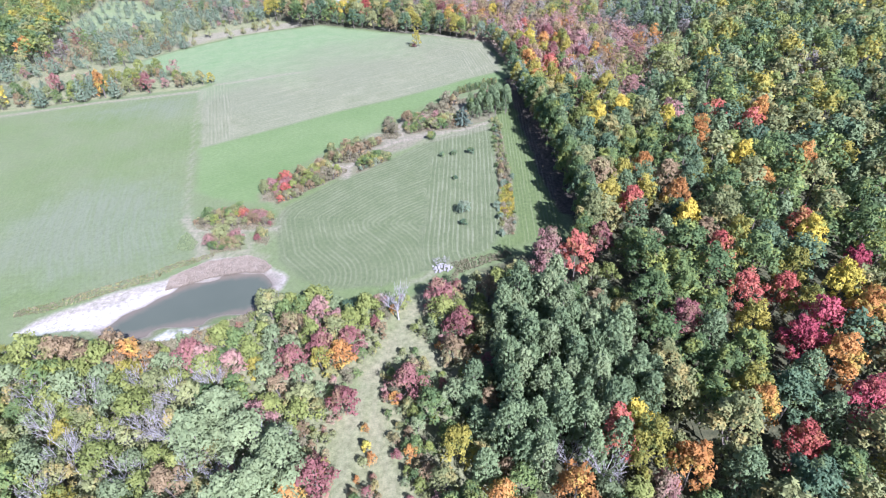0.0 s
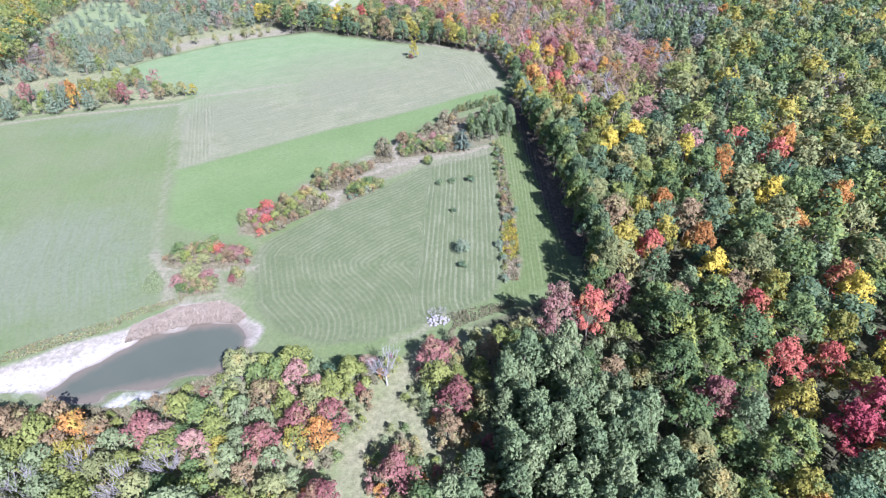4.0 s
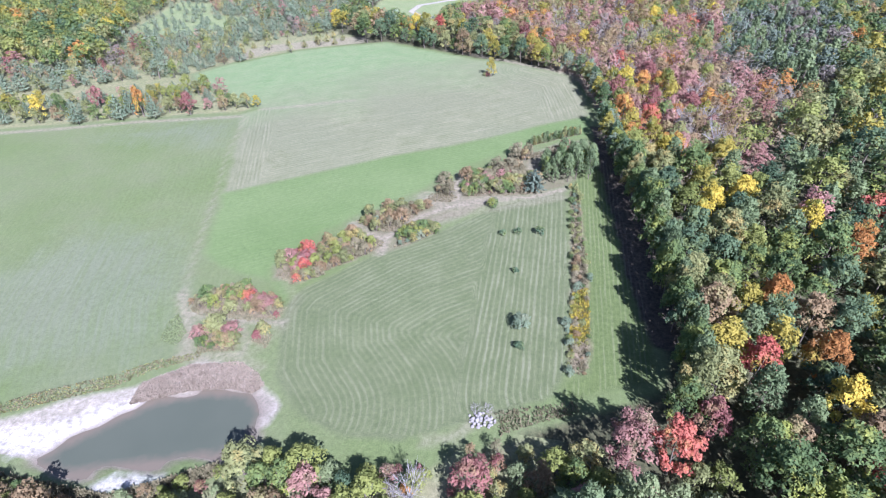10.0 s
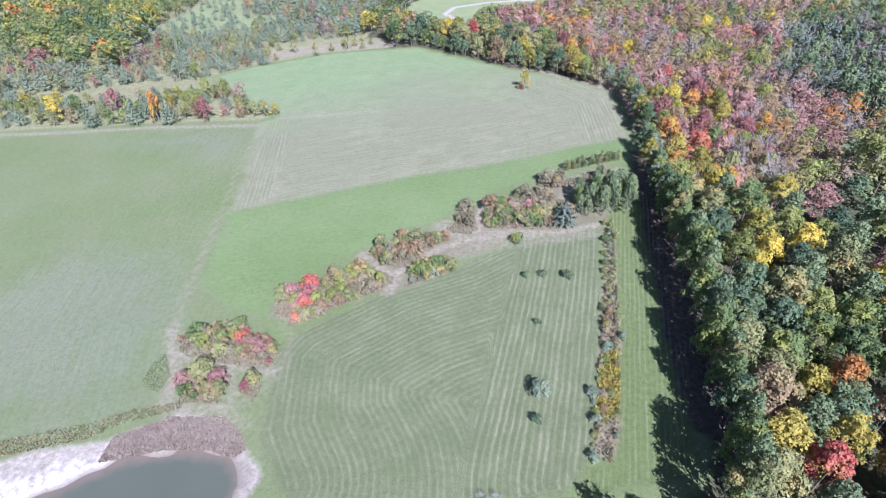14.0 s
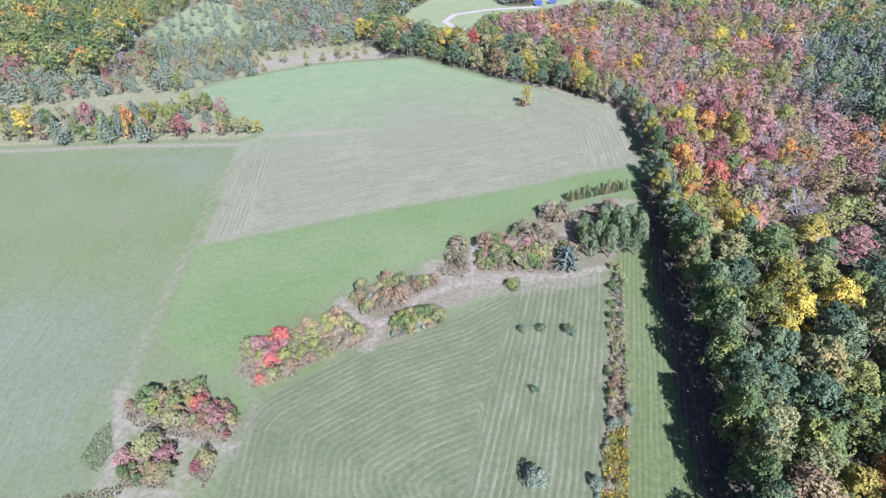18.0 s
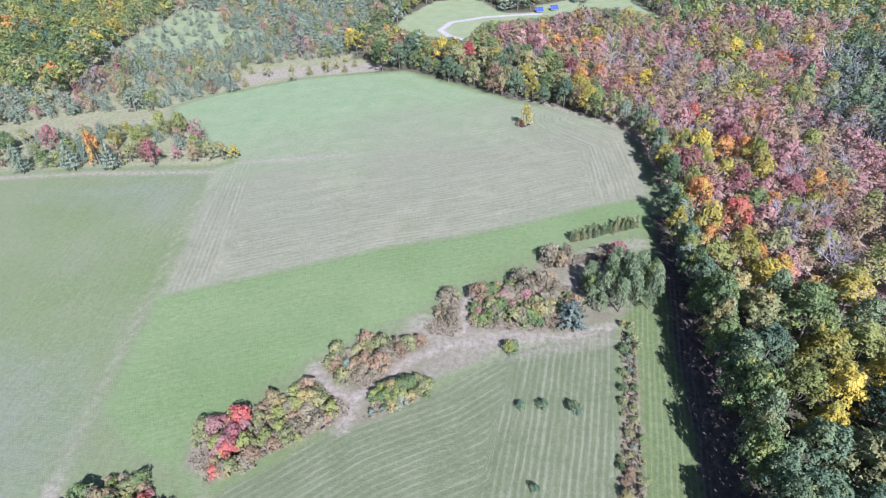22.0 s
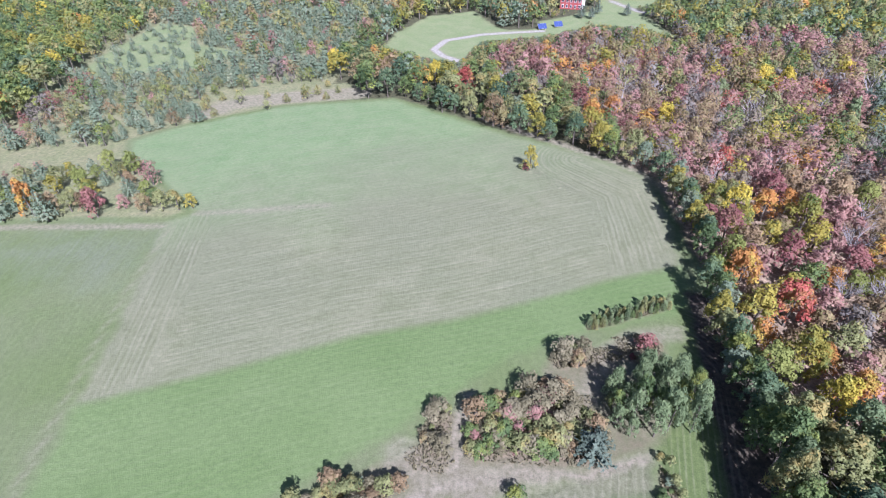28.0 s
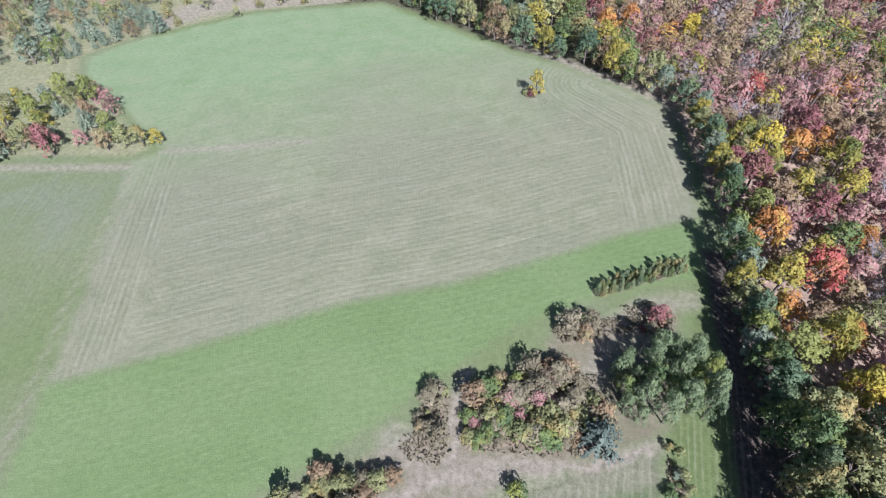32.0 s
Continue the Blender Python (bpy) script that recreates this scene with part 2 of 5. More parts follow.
CLEARINGS = [
    [(-86.1, 223.9), (-86.5, 246.2), (-75.8, 277.9), (-52.5, 290.8), (-39.5, 264.3), (-29.8, 255.2), (-13.2, 261.2),
    (-2, 263.9), (-4.4, 250.5), (-41.4, 236.1), (-45.5, 211.5), (-52.5, 207.2), (-66.9, 213.4)],
    [(-16.6, 271), (12.5, 294.5), (17.6, 318.9), (59.8, 320.9), (33.7, 301.4), (50.5, 247.7), (38.9, 260.2),
    (14.9, 268.1), (-7.1, 252.1)],
    [(-141.5, 148.5), (-135.7, 162.3), (-115.3, 172.5), (-87.9, 179.1), (-76.4, 164.7), (-104.9, 149.4),
    (-126.8, 133.8)],
    [(-217, 171.3), (-224.1, 209.6), (-227, 254.8), (-199.7, 248), (-188.7, 221.5), (-154, 212.2), (-165.1, 187.8),
    (-194.3, 177.7)],
    [(-222.1, 94.7), (-202.6, 91.3), (-196.4, 96.4), (-178.5, 104.1), (-148, 113.2), (-138.5, 104), (-171.5, 94.8),
    (-187.9, 86.6), (-198, 83.4), (-214.8, 87.2)],
]
PATHS = [   # centre line, half width, strength
    ([(-102.9, 72.1), (-96, 39.7), (-88.1, 13.3), (-80, -16.3), (-75.7, -29.8), (-70.8, -39.4), (-66.4, -49.2)], 0.5, 0.45),
    ([(-42, 1.5), (-37.3, -2.5), (-31.5, -4.6), (-27.2, 0), (-23.7, 6.2), (-16.9, 11.1), (-7.1, 15.1), (8.1, 18.1),
    (17.1, 22.9)], 1.0, 1.0),
    ([(-31.5, -4.6), (-31.1, -7.9), (-31.3, -11)], 1.1, 1.0),
    ([(-23.4, 16.6), (-17.4, 13.5), (-10.8, 13.6), (-0.7, 16.2)], 3.0, 0.55),
    ([(-18.2, 4.6), (-10.2, 9.9), (2, 13.7), (15.7, 18.8)], 2.2, 0.4),
    ([(-12.9, 14.2), (-14.7, 21.1), (-14, 30.2)], 1.0, 0.9),
    ([(7.7, 33.5), (10.4, 43.7), (16.3, 49.9), (25.3, 52.6)], 2.2, 0.5),
]
PATHS += [
    ([(-72.4, -36.3), (-66.8, -36.7), (-57.2, -37.4), (-48, -38)], 1.0, 0.9),
    ([(-58, -38.3), (-54.3, -43.1), (-52.9, -47.2), (-62.4, -48.6), (-67, -49.3)], 0.9, 0.7),
    ([(-51.2, -46.9), (-47.5, -39.1), (-47.7, -29.4), (-54.6, -21.2)], 1.2, 0.25),
    ([(-5.8, -64.6), (-8.2, -72.6), (-11.2, -79.2), (-14.1, -85.5), (-17.6, -92.5), (-19.4, -98), (-20.7, -105.5), (-21.6, -117.3), (-22, -128)], 1.4, 0.22),
    ([(-17.0, -92.5), (-16.6, -99.6), (-15.1, -107.1), (-12.9, -113.8), (-10.5, -124)], 0.9, 0.22),
    ([(-11.5, -82.5), (-6.9, -85.4), (-1.3, -92.8)], 1.0, 0.3),
    ([(-47.7, 209.1), (-55.2, 214.5), (-61.6, 223.4), (-58.3, 237.4), (-43.1, 247.6), (-12.9, 256.4)], 1.9, 1.0),
]
PATHS += [
    ([(22.3, 316.6), (36.3, 295.8), (54, 275.7)], 2.0, 1.0),
    ([(-31.4, 152.4), (-17.2, 143.3), (1.2, 132.9), (15.1, 124.5), (24.5, 117.7), (29.2, 109.7)], 1.3, 0.8),
    ([(-99, 78.9), (-83.2, 82.6), (-63.3, 88.1)], 1.2, 0.55),
    ([(-12.1, -64.6), (-7.1, -63.1), (-3, -59.6), (-0.1, -58.2)], 1.0, 0.5),
    ([(-134.5, 142.9), (-124.2, 154.9), (-105.5, 161.5), (-81.7, 168.1)], 6.0, 0.75),
    ([(-76.1, -29.8), (-69.6, -39.2), (-64.7, -49), (-61.1, -49.8)], 1.4, 0.75),
    ([(-62.8, -50), (-52.5, -49.2), (-48.3, -50.5)], 1.2, 0.5),
]


PATHS += [([(-330, 27), (-186, 56), (-143.6, 65.4), (-105.5, 71.6)], 1.3, 0.7)]
STAND = [(9.6, -80.7), (18.3, -74.1), (31.1, -92.3), (35.5, -103.7), (24.9, -116.3), (14.1, -122.2), (7.1, -113.1),
    (8.6, -101.6)]
RED_ZONE = [(35.3, 108.9), (38.3, 80.1), (35.8, 56.5), (42.8, 48.3), (56, 42.4), (127.7, 231.6), (95.7, 245.7),
    (68.7, 227.2), (47.9, 242.6), (-2.2, 239.2), (-26.5, 220.1), (-34.2, 185.9), (-0.5, 168.9), (18.8, 159),
    (31.7, 141.7)]
RED_EAST = [(34.3, 64.8), (34.5, 51), (51.4, 30.8), (71.2, 38), (86.1, 53.6), (105.6, 75.3), (114.5, 84.7), (111, 89),
    (100.9, 96.9), (89.4, 141.8), (81.8, 169.8), (46, 177.8), (6.9, 158.7), (24.1, 103.3)]
PURPLE_FAR = [(89.8, 143.3), (111.6, 192.6), (155.9, 203.1), (121.9, 94.6), (111.4, 89.9), (101.3, 98)]
OAKS_WEST = [(-210.3, 115.9), (-197.2, 122.4), (-202.9, 143.8), (-215.4, 176.1), (-213.7, 200.6), (-221.7, 238.9),
    (-239.4, 287.1), (-443.8, 278.8), (-271, 136.7)]
HEDGES = [   # outline, hues, scale, gap, reddish part beyond this x (a minus: short of it)
    ([(-72.1, -34.6), (-71.9, -31.4), (-64.4, -26), (-53.4, -30.2), (-49, -33.3), (-49.5, -36.6), (-55.8, -37.5),
    (-68.2, -36.6)], ["olive", "brown", "olive", "weed", "green"], 0.82, 1.35, 1),
    ([(-63.3, -47.6), (-64.8, -42.4), (-61.1, -38), (-57.3, -40.6), (-55.4, -46.4)], ["olive", "brown", "olive", "green", "pink"], 0.82, 1.35, 0),
    ([(-53, -43.2), (-52.2, -40.3), (-49.2, -41.9), (-49.1, -45.2)], ["pink", "maroon", "olive"], 0.75, 1.3, 0),
    ([(-55.4, -21.5), (-55.2, -16.5), (-50.7, -11.7), (-43.1, -5.9), (-40.3, -3), (-31.7, -6), (-31.3, -7.9),
    (-38.4, -14.6), (-50, -24.8)], ["olive", "brown", "weed", "brown", "olive", "weed", "lime", "weed"], 0.89, 1.48, -1),
]
HEDGES += [
    ([(-40.7, 2.8), (-30.2, 10.9), (-22, 11.4), (-24.1, 8), (-29.2, -2), (-34.6, -0.8)], ["brown", "weed", "olive", "weed", "brown", "pine"], 0.84, 1.48, 0),
    ([(-27.6, -8.4), (-27.3, -4.1), (-20.4, 2), (-17.4, 2), (-18.3, -1.8)], ["green", "pine", "olive"], 0.89, 1.56, 0),
    ([(-22.7, 16.3), (-18.7, 20.5), (-14.2, 16.6), (-16.2, 14.1), (-20.5, 14.4)], ["brown", "weed", "olive"], 0.8, 1.25, 0),
    ([(-12.5, 18.1), (-12.5, 27), (-2.1, 33.2), (7.7, 33.5), (9.3, 22.7), (8.1, 19.9), (-0.9, 18.5), (-11.4, 17.5)], ["brown", "olive", "weed", "weed", "olive", "green", "weed", "pink", "olive"], 1.01, 1.3, 0),
]
HEDGES += [
    ([(13, 49), (18, 51), (21.5, 47), (16.5, 43.5)], ["brown", "weed", "maroon", "weed"], 0.95, 1.6, 0),
    ([(-20.5, 20.8), (-20, 25.5), (-16, 26), (-15.5, 21)], ["green", "olive", "weed", "weed"], 0.9, 1.5, 0),
    ([(0.2, 41.7), (8.1, 45.5), (14.8, 47), (14.5, 43.8), (2.5, 39.5)], ["weed", "brown", "weed", "olive"], 0.95, 1.64, 0),
    ([(7.7, 52.6), (24.7, 62.7), (24.5, 59.4), (8, 50.7)], ["pale", "green", "poplar", "olive"], 0.82, 0.9, 9),
    ([(18.9, 21.8), (17.8, -5.3), (16.4, -23.6), (14.8, -38.3), (14.2, -46.4), (17.7, -47), (19, -37.7), (20.1, -23),
    (20.7, -5), (21.1, 18.1)], ["weed", "olive", "green", "brown", "olive", "pine", "green"], 0.55, 1.7, 0),
]


def inside(poly, x, y):
    """Signed distance to a closed outline: positive inside."""
    p = np.array([q[:2] for q in poly], float)
    x, y = np.asarray(x, float), np.asarray(y, float)
    best, odd = np.full(x.shape, 1e9), np.zeros(x.shape, bool)
    for (ax, ay), (bx, by) in zip(p, np.roll(p, -1, 0)):
        dx, dy = bx - ax, by - ay
        k = np.clip(((x - ax) * dx + (y - ay) * dy) / (dx * dx + dy * dy + 1e-9), 0, 1)
        best = np.minimum(best, np.hypot(x - ax - k * dx, y - ay - k * dy))
        if ay != by:
            odd ^= ((ay > y) != (by > y)) & (x < dx * (y - ay) / dy + ax)
    return np.where(odd, best, -best)


def along(line, x, y):
    """Distance to an open line."""
    best = np.full(np.shape(x), 1e9)
    for (ax, ay), (bx, by) in zip(line, line[1:]):
        dx, dy = bx - ax, by - ay
        k = np.clip(((x - ax) * dx + (y - ay) * dy) / (dx * dx + dy * dy + 1e-9), 0, 1)
        best = np.minimum(best, np.hypot(x - ax - k * dx, y - ay - k * dy))
    return best


# ---------------------------------------------------------------- ground
def steps(*spans):
    out = []
    for a, b, n in spans:
        out += list(np.linspace(a, b, n, endpoint=False))
    return np.array(out + [spans[-1][1]])


WATER_Z = -0.55
gx = steps((-4500, -1200, 3), (-1200, -400, 6), (-400, -112, 58), (-112, 42, 108), (42, 300, 50), (300, 1200, 6), (1200, 4500, 3))
gy = steps((-4500, -1000, 3), (-1000, -180, 6), (-180, -126, 12), (-126, 170, 204), (170, 300, 86), (300, 350, 14), (350, 1200, 6), (1200, 4500, 3))
X, Y = np.meshgrid(gx, gy)
d_pond, d_bank, d_field = inside(POND, X, Y), inside(BANK, X, Y), inside(FIELD, X, Y)
shore = 0.8 * np.sin(X * 0.42 + 2.1 * np.sin(Y * 0.33)) + 0.5 * np.sin(Y * 0.95 + X * 0.27)
d_pond = d_pond + shore * (np.abs(d_pond) < 6)
Z = np.where(d_bank > 0, -0.25 * np.clip(d_bank / 3, 0, 1), 0.0)
Z = np.where(d_pond > -2.5, -0.25 - 0.9 * np.clip((d_pond + 2.5) / 5, 0, 1), Z)
Z += 0.12 * np.sin(X * 0.11 + 1.3 * np.sin(Y * 0.07)) * np.sin(Y * 0.13) * (d_bank < -2)
co = np.stack([X, Y, Z], -1).reshape(-1, 3)
ny, nx = X.shape
idx = np.arange(nx * ny).reshape(ny, nx)
quads = np.stack([idx[:-1, :-1], idx[:-1, 1:], idx[1:, 1:], idx[1:, :-1]], -1).reshape(-1, 4)


def mesh_from(name, co, quads, mats, smooth=False):
    me = bpy.data.meshes.new(name)
    n, k = len(quads), quads.shape[1]
    me.vertices.add(len(co)), me.loops.add(n * k), me.polygons.add(n)
    me.vertices.foreach_set("co", np.ascontiguousarray(co, np.float32).ravel())
    me.loops.foreach_set("vertex_index", np.ascontiguousarray(quads, np.int32).ravel())
    me.polygons.foreach_set("loop_start", np.arange(0, n * k, k, dtype=np.int32))
    if smooth:
        me.polygons.foreach_set("use_smooth", np.ones(n, bool))
    for m in mats:
        me.materials.append(m)
    me.update(calc_edges=True)
    return me


def give(me, name, values):
    a = me.attributes.new(name, "FLOAT", "POINT")
    a.data.foreach_set("value", np.ascontiguousarray(values, np.float32).ravel())


ground_me = mesh_from("ground", co, quads, [], True)
d_paths = np.full(X.shape, -50.0)
for line, half, strength in PATHS:
    d_paths = np.maximum(d_paths, np.clip((half + 0.6 - along(line, X, Y)) / 1.2, 0, 1) * strength - 50 * (along(line, X, Y) > half + 0.6))
d_clear = np.max([inside(c, X, Y) for c in CLEARINGS] + [half + 1.2 - along(line, X, Y) for line, half, _ in PATHS[10:13]], 0)
d_mown = inside(MOWN, X, Y)
# mowing lines: round the outer and upper edges, and straight up the east side; in the hayfield along its lower edge, with headlands
east = along([(20, 40), (17.1, -5.4), (13.6, -52)], X, Y)
row_mown = np.where(east < 21, east + 0.6, along(MOWN[-2:] + MOWN[:6], X, Y))
low_edge = along(TAN[7:], X, Y)
west_edge = np.where(Y < 79 + 0.13 * (X + 100), np.abs((X + 103) * 0.958 + (Y - 71) * 0.286), 99.0)
far_edge = along([(6, 124), (24, 110), (27, 92), (29.5, 72)], X, Y)
row_tan = np.where(west_edge < 13, west_edge, np.where(far_edge < 16, far_edge, low_edge))
row = np.where(d_mown > 0, row_mown, np.where(inside(HAY, X, Y) > 0, row_tan, np.where(inside(GREEN, X, Y) > 0, low_edge, along(PATHS[0][0], X, Y))))
in_hay = inside(HAY, X, Y)
hay_rows = np.where(west_edge < 11, 0.62, np.where(far_edge < 18, 0.62, 0.46 * np.clip(1.15 - low_edge / 70, 0.15, 1)))
rowed = np.where(d_mown > 0, np.where(east < 21, 0.75, 0.45), np.where(in_hay > 0, hay_rows * np.clip(in_hay / 5, 0, 1), np.where(inside(GREEN, X, Y) > 0, 0.16, 0.1)))
for key, val in (("field", d_field + 2.5), ("mown", d_mown), ("green", inside(GREEN, X, Y)), ("lane", inside(LANE, X, Y)),
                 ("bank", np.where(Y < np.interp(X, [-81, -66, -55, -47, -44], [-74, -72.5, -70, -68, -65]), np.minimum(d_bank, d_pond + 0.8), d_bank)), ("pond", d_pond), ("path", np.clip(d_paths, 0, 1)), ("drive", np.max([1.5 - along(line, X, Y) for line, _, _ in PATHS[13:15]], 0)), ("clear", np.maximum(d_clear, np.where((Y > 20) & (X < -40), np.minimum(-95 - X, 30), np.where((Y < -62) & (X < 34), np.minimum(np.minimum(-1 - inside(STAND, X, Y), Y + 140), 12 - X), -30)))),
                 ("hay", inside(HAY, X, Y)), ("ripe", np.interp(X, [p[0] for p in RIPE], [p[1] for p in RIPE]) - Y + 0.3 * (X + 60)), ("worn", np.maximum(inside(WORN, X, Y), inside([(-150, 52), (-126, 66), (-104, 67), (-106, 48)], X, Y))), ("shaded_verge", inside(SHADED_VERGE, X, Y)), ("lawn", np.max([inside(CLEARINGS[k], X, Y) for k in (0, 1, 3)], 0)), ("litter", np.maximum(inside(RED_ZONE, X, Y), inside(RED_EAST, X, Y))), ("dry", inside(DRY, X, Y)), ("brush", np.max([inside(h_[0], X, Y) for h_ in HEDGES], 0)), ("sand", np.maximum(inside(SAND, X, Y), inside(SPIT, X, Y))), ("row", np.where(inside(LANE, X, Y) > 0, east * 1.3, row)), ("rowed", np.where(inside(LANE, X, Y) > 0, 0.45, rowed))):
    give(ground_me, key, val)
g = Mat("ground", 0.95)
big, mid, fine, tuft = g.noise(0.03, 3.0), g.noise(0.16, 4.0), g.noise(0.9, 5.0, 0.65), g.noise(4.0, 4.0, 0.7)


def zone(key, soft=3.0, jag=3.0):
    return g.span(g.math("ADD", g.attr(key), g.math("MULTIPLY", g.math("SUBTRACT", mid, 0.5), jag * 2)), -soft / 2, soft / 2)


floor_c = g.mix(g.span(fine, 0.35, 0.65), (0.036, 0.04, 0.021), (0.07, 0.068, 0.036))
olive_c = g.mix(g.span(big, 0.38, 0.62), (0.085, 0.112, 0.044), (0.104, 0.12, 0.063))
olive_c = g.mix(g.span(mid, 0.3, 0.7), olive_c, g.mix(0.5, olive_c, (0.094, 0.127, 0.05)))
green_c = g.mix(g.span(big, 0.35, 0.65), (0.08, 0.122, 0.042), (0.1, 0.139, 0.056))
fresh_c = g.mix(g.span(mid, 0.3, 0.7), (0.1, 0.152, 0.068), (0.13, 0.17, 0.086))
tan_c = g.mix(g.span(mid, 0.3, 0.7), (0.112, 0.122, 0.07), (0.146, 0.148, 0.094))
tan_c = g.mix(g.span(big, 0.4, 0.6), tan_c, (0.122, 0.13, 0.08))
mown_c = g.mix(g.span(mid, 0.3, 0.7), (0.075, 0.094, 0.044), (0.095, 0.111, 0.058))
meadow_c = g.mix(g.span(mid, 0.3, 0.7), (0.128, 0.146, 0.07), (0.18, 0.172, 0.1))
# swathes: narrow across the mowing rows, long along them
lie = g.t.nodes.new("ShaderNodeCombineXYZ")
apart = g.t.nodes.new("ShaderNodeSeparateXYZ")
g.put(apart.inputs[0], g.geo.outputs["Position"])
g.put(lie.inputs[0], g.math("MULTIPLY", g.attr("row"), 1.25))
g.put(lie.inputs[1], g.math("MULTIPLY", apart.outputs[0], 0.07))
g.put(lie.inputs[2], g.math("MULTIPLY", apart.outputs[1], 0.07))
streak = g.noise(1.0, 3.0, 0.6, lie.outputs[0])
wob = g.math("MULTIPLY", g.math("SUBTRACT", mid, 0.5), 0.8)
wave = g.math("SINE", g.math("MULTIPLY", g.math("ADD", g.attr("row"), wob), 2 * math.pi / 1.3))
swath = g.math("ADD", g.math("MULTIPLY", wave, 0.62), g.math("MULTIPLY", g.math("SUBTRACT", streak, 0.5), 3.2))
patchy = g.math("MULTIPLY", g.span(mid, 0.3, 0.6, 0.5, 1.0), g.attr("rowed"))
rows_ = g.math("MULTIPLY", g.span(swath, 0.1, 0.8), patchy)
furrow = g.math("MULTIPLY", g.span(swath, -0.15, -0.8), patchy)
hay_c = g.mix(g.span(g.math("ADD", g.attr("ripe"), g.math("MULTIPLY", g.math("SUBTRACT", big, 0.5), 90.0)), -42, 26), fresh_c, tan_c)
hay_c = g.mix(g.span(streak, 0.46, 0.66, 0.0, 0.26), hay_c, (0.17, 0.165, 0.115))
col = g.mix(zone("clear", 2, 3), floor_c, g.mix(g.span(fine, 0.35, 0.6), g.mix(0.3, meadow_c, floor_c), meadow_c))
col = g.mix(zone("lawn", 3, 3), col, g.mix(g.span(mid, 0.3, 0.7), (0.12, 0.158, 0.07), (0.155, 0.178, 0.092)))
col = g.mix(zone("litter", 8, 6), col, g.mix(g.span(fine, 0.35, 0.62), (0.14, 0.105, 0.075), (0.26, 0.195, 0.14)))
col = g.mix(zone("field", 2, 2), col, olive_c)
col = g.mix(g.math("MULTIPLY", zone("worn", 16, 14), g.span(streak, 0.35, 0.6, 0.35, 0.6)), col, (0.117, 0.127, 0.096))
col = g.mix(zone("hay", 2.5, 1.5), col, hay_c)
col = g.mix(zone("green", 2.5, 1.5), col, green_c)
col = g.mix(zone("mown", 1.5, 1.0), col, mown_c)
col = g.mix(zone("lane", 1.5, 1.0), col, g.mix(fine, (0.064, 0.09, 0.03), (0.086, 0.113, 0.042)))
# leaf litter beside the lane, with the trees' shade painted into its colour
col = g.mix(zone("shaded_verge", 1.6, 2.0), col, g.mix(g.span(fine, 0.35, 0.65), (0.035, 0.032, 0.025), (0.085, 0.066, 0.05)))
col = g.mix(g.math("MULTIPLY", rows_, 0.48), col, (0.2, 0.197, 0.14))
col = g.mix(g.math("MULTIPLY", furrow, 0.55), col, g.mix(1.0, col, (0.62, 0.66, 0.6), "MULTIPLY"))
col = g.mix(g.math("MULTIPLY", zone("dry", 2.0, 2.5), g.span(fine, 0.25, 0.6, 0.55, 0.95)), col, g.mix(g.span(mid, 0.35, 0.65), (0.105, 0.092, 0.062), (0.128, 0.12, 0.078)))
dirt_c = g.mix(g.span(fine, 0.3, 0.7), (0.138, 0.122, 0.09), (0.205, 0.185, 0.144))
col = g.mix(g.math("MULTIPLY", g.attr("path"), g.span(fine, 0.1, 0.5, 0.35, 1.0), True), col, dirt_c)
col = g.mix(g.math("MULTIPLY", zone("brush", 1.6, 1.6), g.math("SUBTRACT", 1.0, g.attr("path"), True)), col, g.mix(g.span(fine, 0.3, 0.7), (0.1, 0.085, 0.055), (0.17, 0.14, 0.1)))
col = g.mix(zone("drive", 1.0, 0.4), col, g.mix(g.span(fine, 0.3, 0.7), (0.2, 0.19, 0.17), (0.28, 0.268, 0.245)))
mud_c = g.mix(g.span(fine, 0.3, 0.7), (0.165, 0.15, 0.125), (0.26, 0.24, 0.21))
col = g.mix(zone("bank", 1.5, 1.2), col, mud_c)
col = g.mix(zone("sand", 2.2, 3.2), col, g.mix(g.span(fine, 0.3, 0.7), (0.2, 0.185, 0.17), (0.42, 0.415, 0.41)))
col = g.mix(g.span(g.math("ADD", g.attr("pond"), g.math("MULTIPLY", g.math("SUBTRACT", fine, 0.5), 2.0)), -2.6, -0.4), col, (0.125, 0.105, 0.088))
speck = g.math("ADD", g.math("MULTIPLY", tuft, 0.6), g.math("MULTIPLY", fine, 0.4))
col = g.mix(g.span(speck, 0.38, 0.62, 0.0, 1.0), g.mix(1.0, col, (0.78, 0.8, 0.76), "MULTIPLY"), g.mix(1.0, col, (1.17, 1.16, 1.14), "MULTIPLY"))
g.colour(col)
g.bump(g.math("ADD", g.math("MULTIPLY", rows_, 0.5), g.math("ADD", fine, tuft)), 0.5, 0.25)
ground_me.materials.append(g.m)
ground = tagged(new("ground", ground_me), "hay meadows, trodden paths and leaf-strewn woodland soil, with tree shade painted along the lane", "ground", kind="structure")

# pond
w = Mat("pond_water", 0.09)
w.b.inputs["Specular IOR Level"].default_value = 0.27
wn = w.noise(0.08, 2.0)
deep_c = w.mix(wn, (0.052, 0.062, 0.047), (0.07, 0.078, 0.06))
w.colour(w.mix(w.span(w.math("ADD", w.attr("depth"), w.math("MULTIPLY", w.noise(0.5, 3.0), 2.0)), 0.5, 2.6), (0.105, 0.09, 0.07), deep_c))
w.bump(w.noise(1.6, 3.0), 0.08, 0.05)
wx, wy = np.meshgrid(np.linspace(-90, -36, 55), np.linspace(-84, -50, 35))
widx = np.arange(wx.size).reshape(wx.shape)
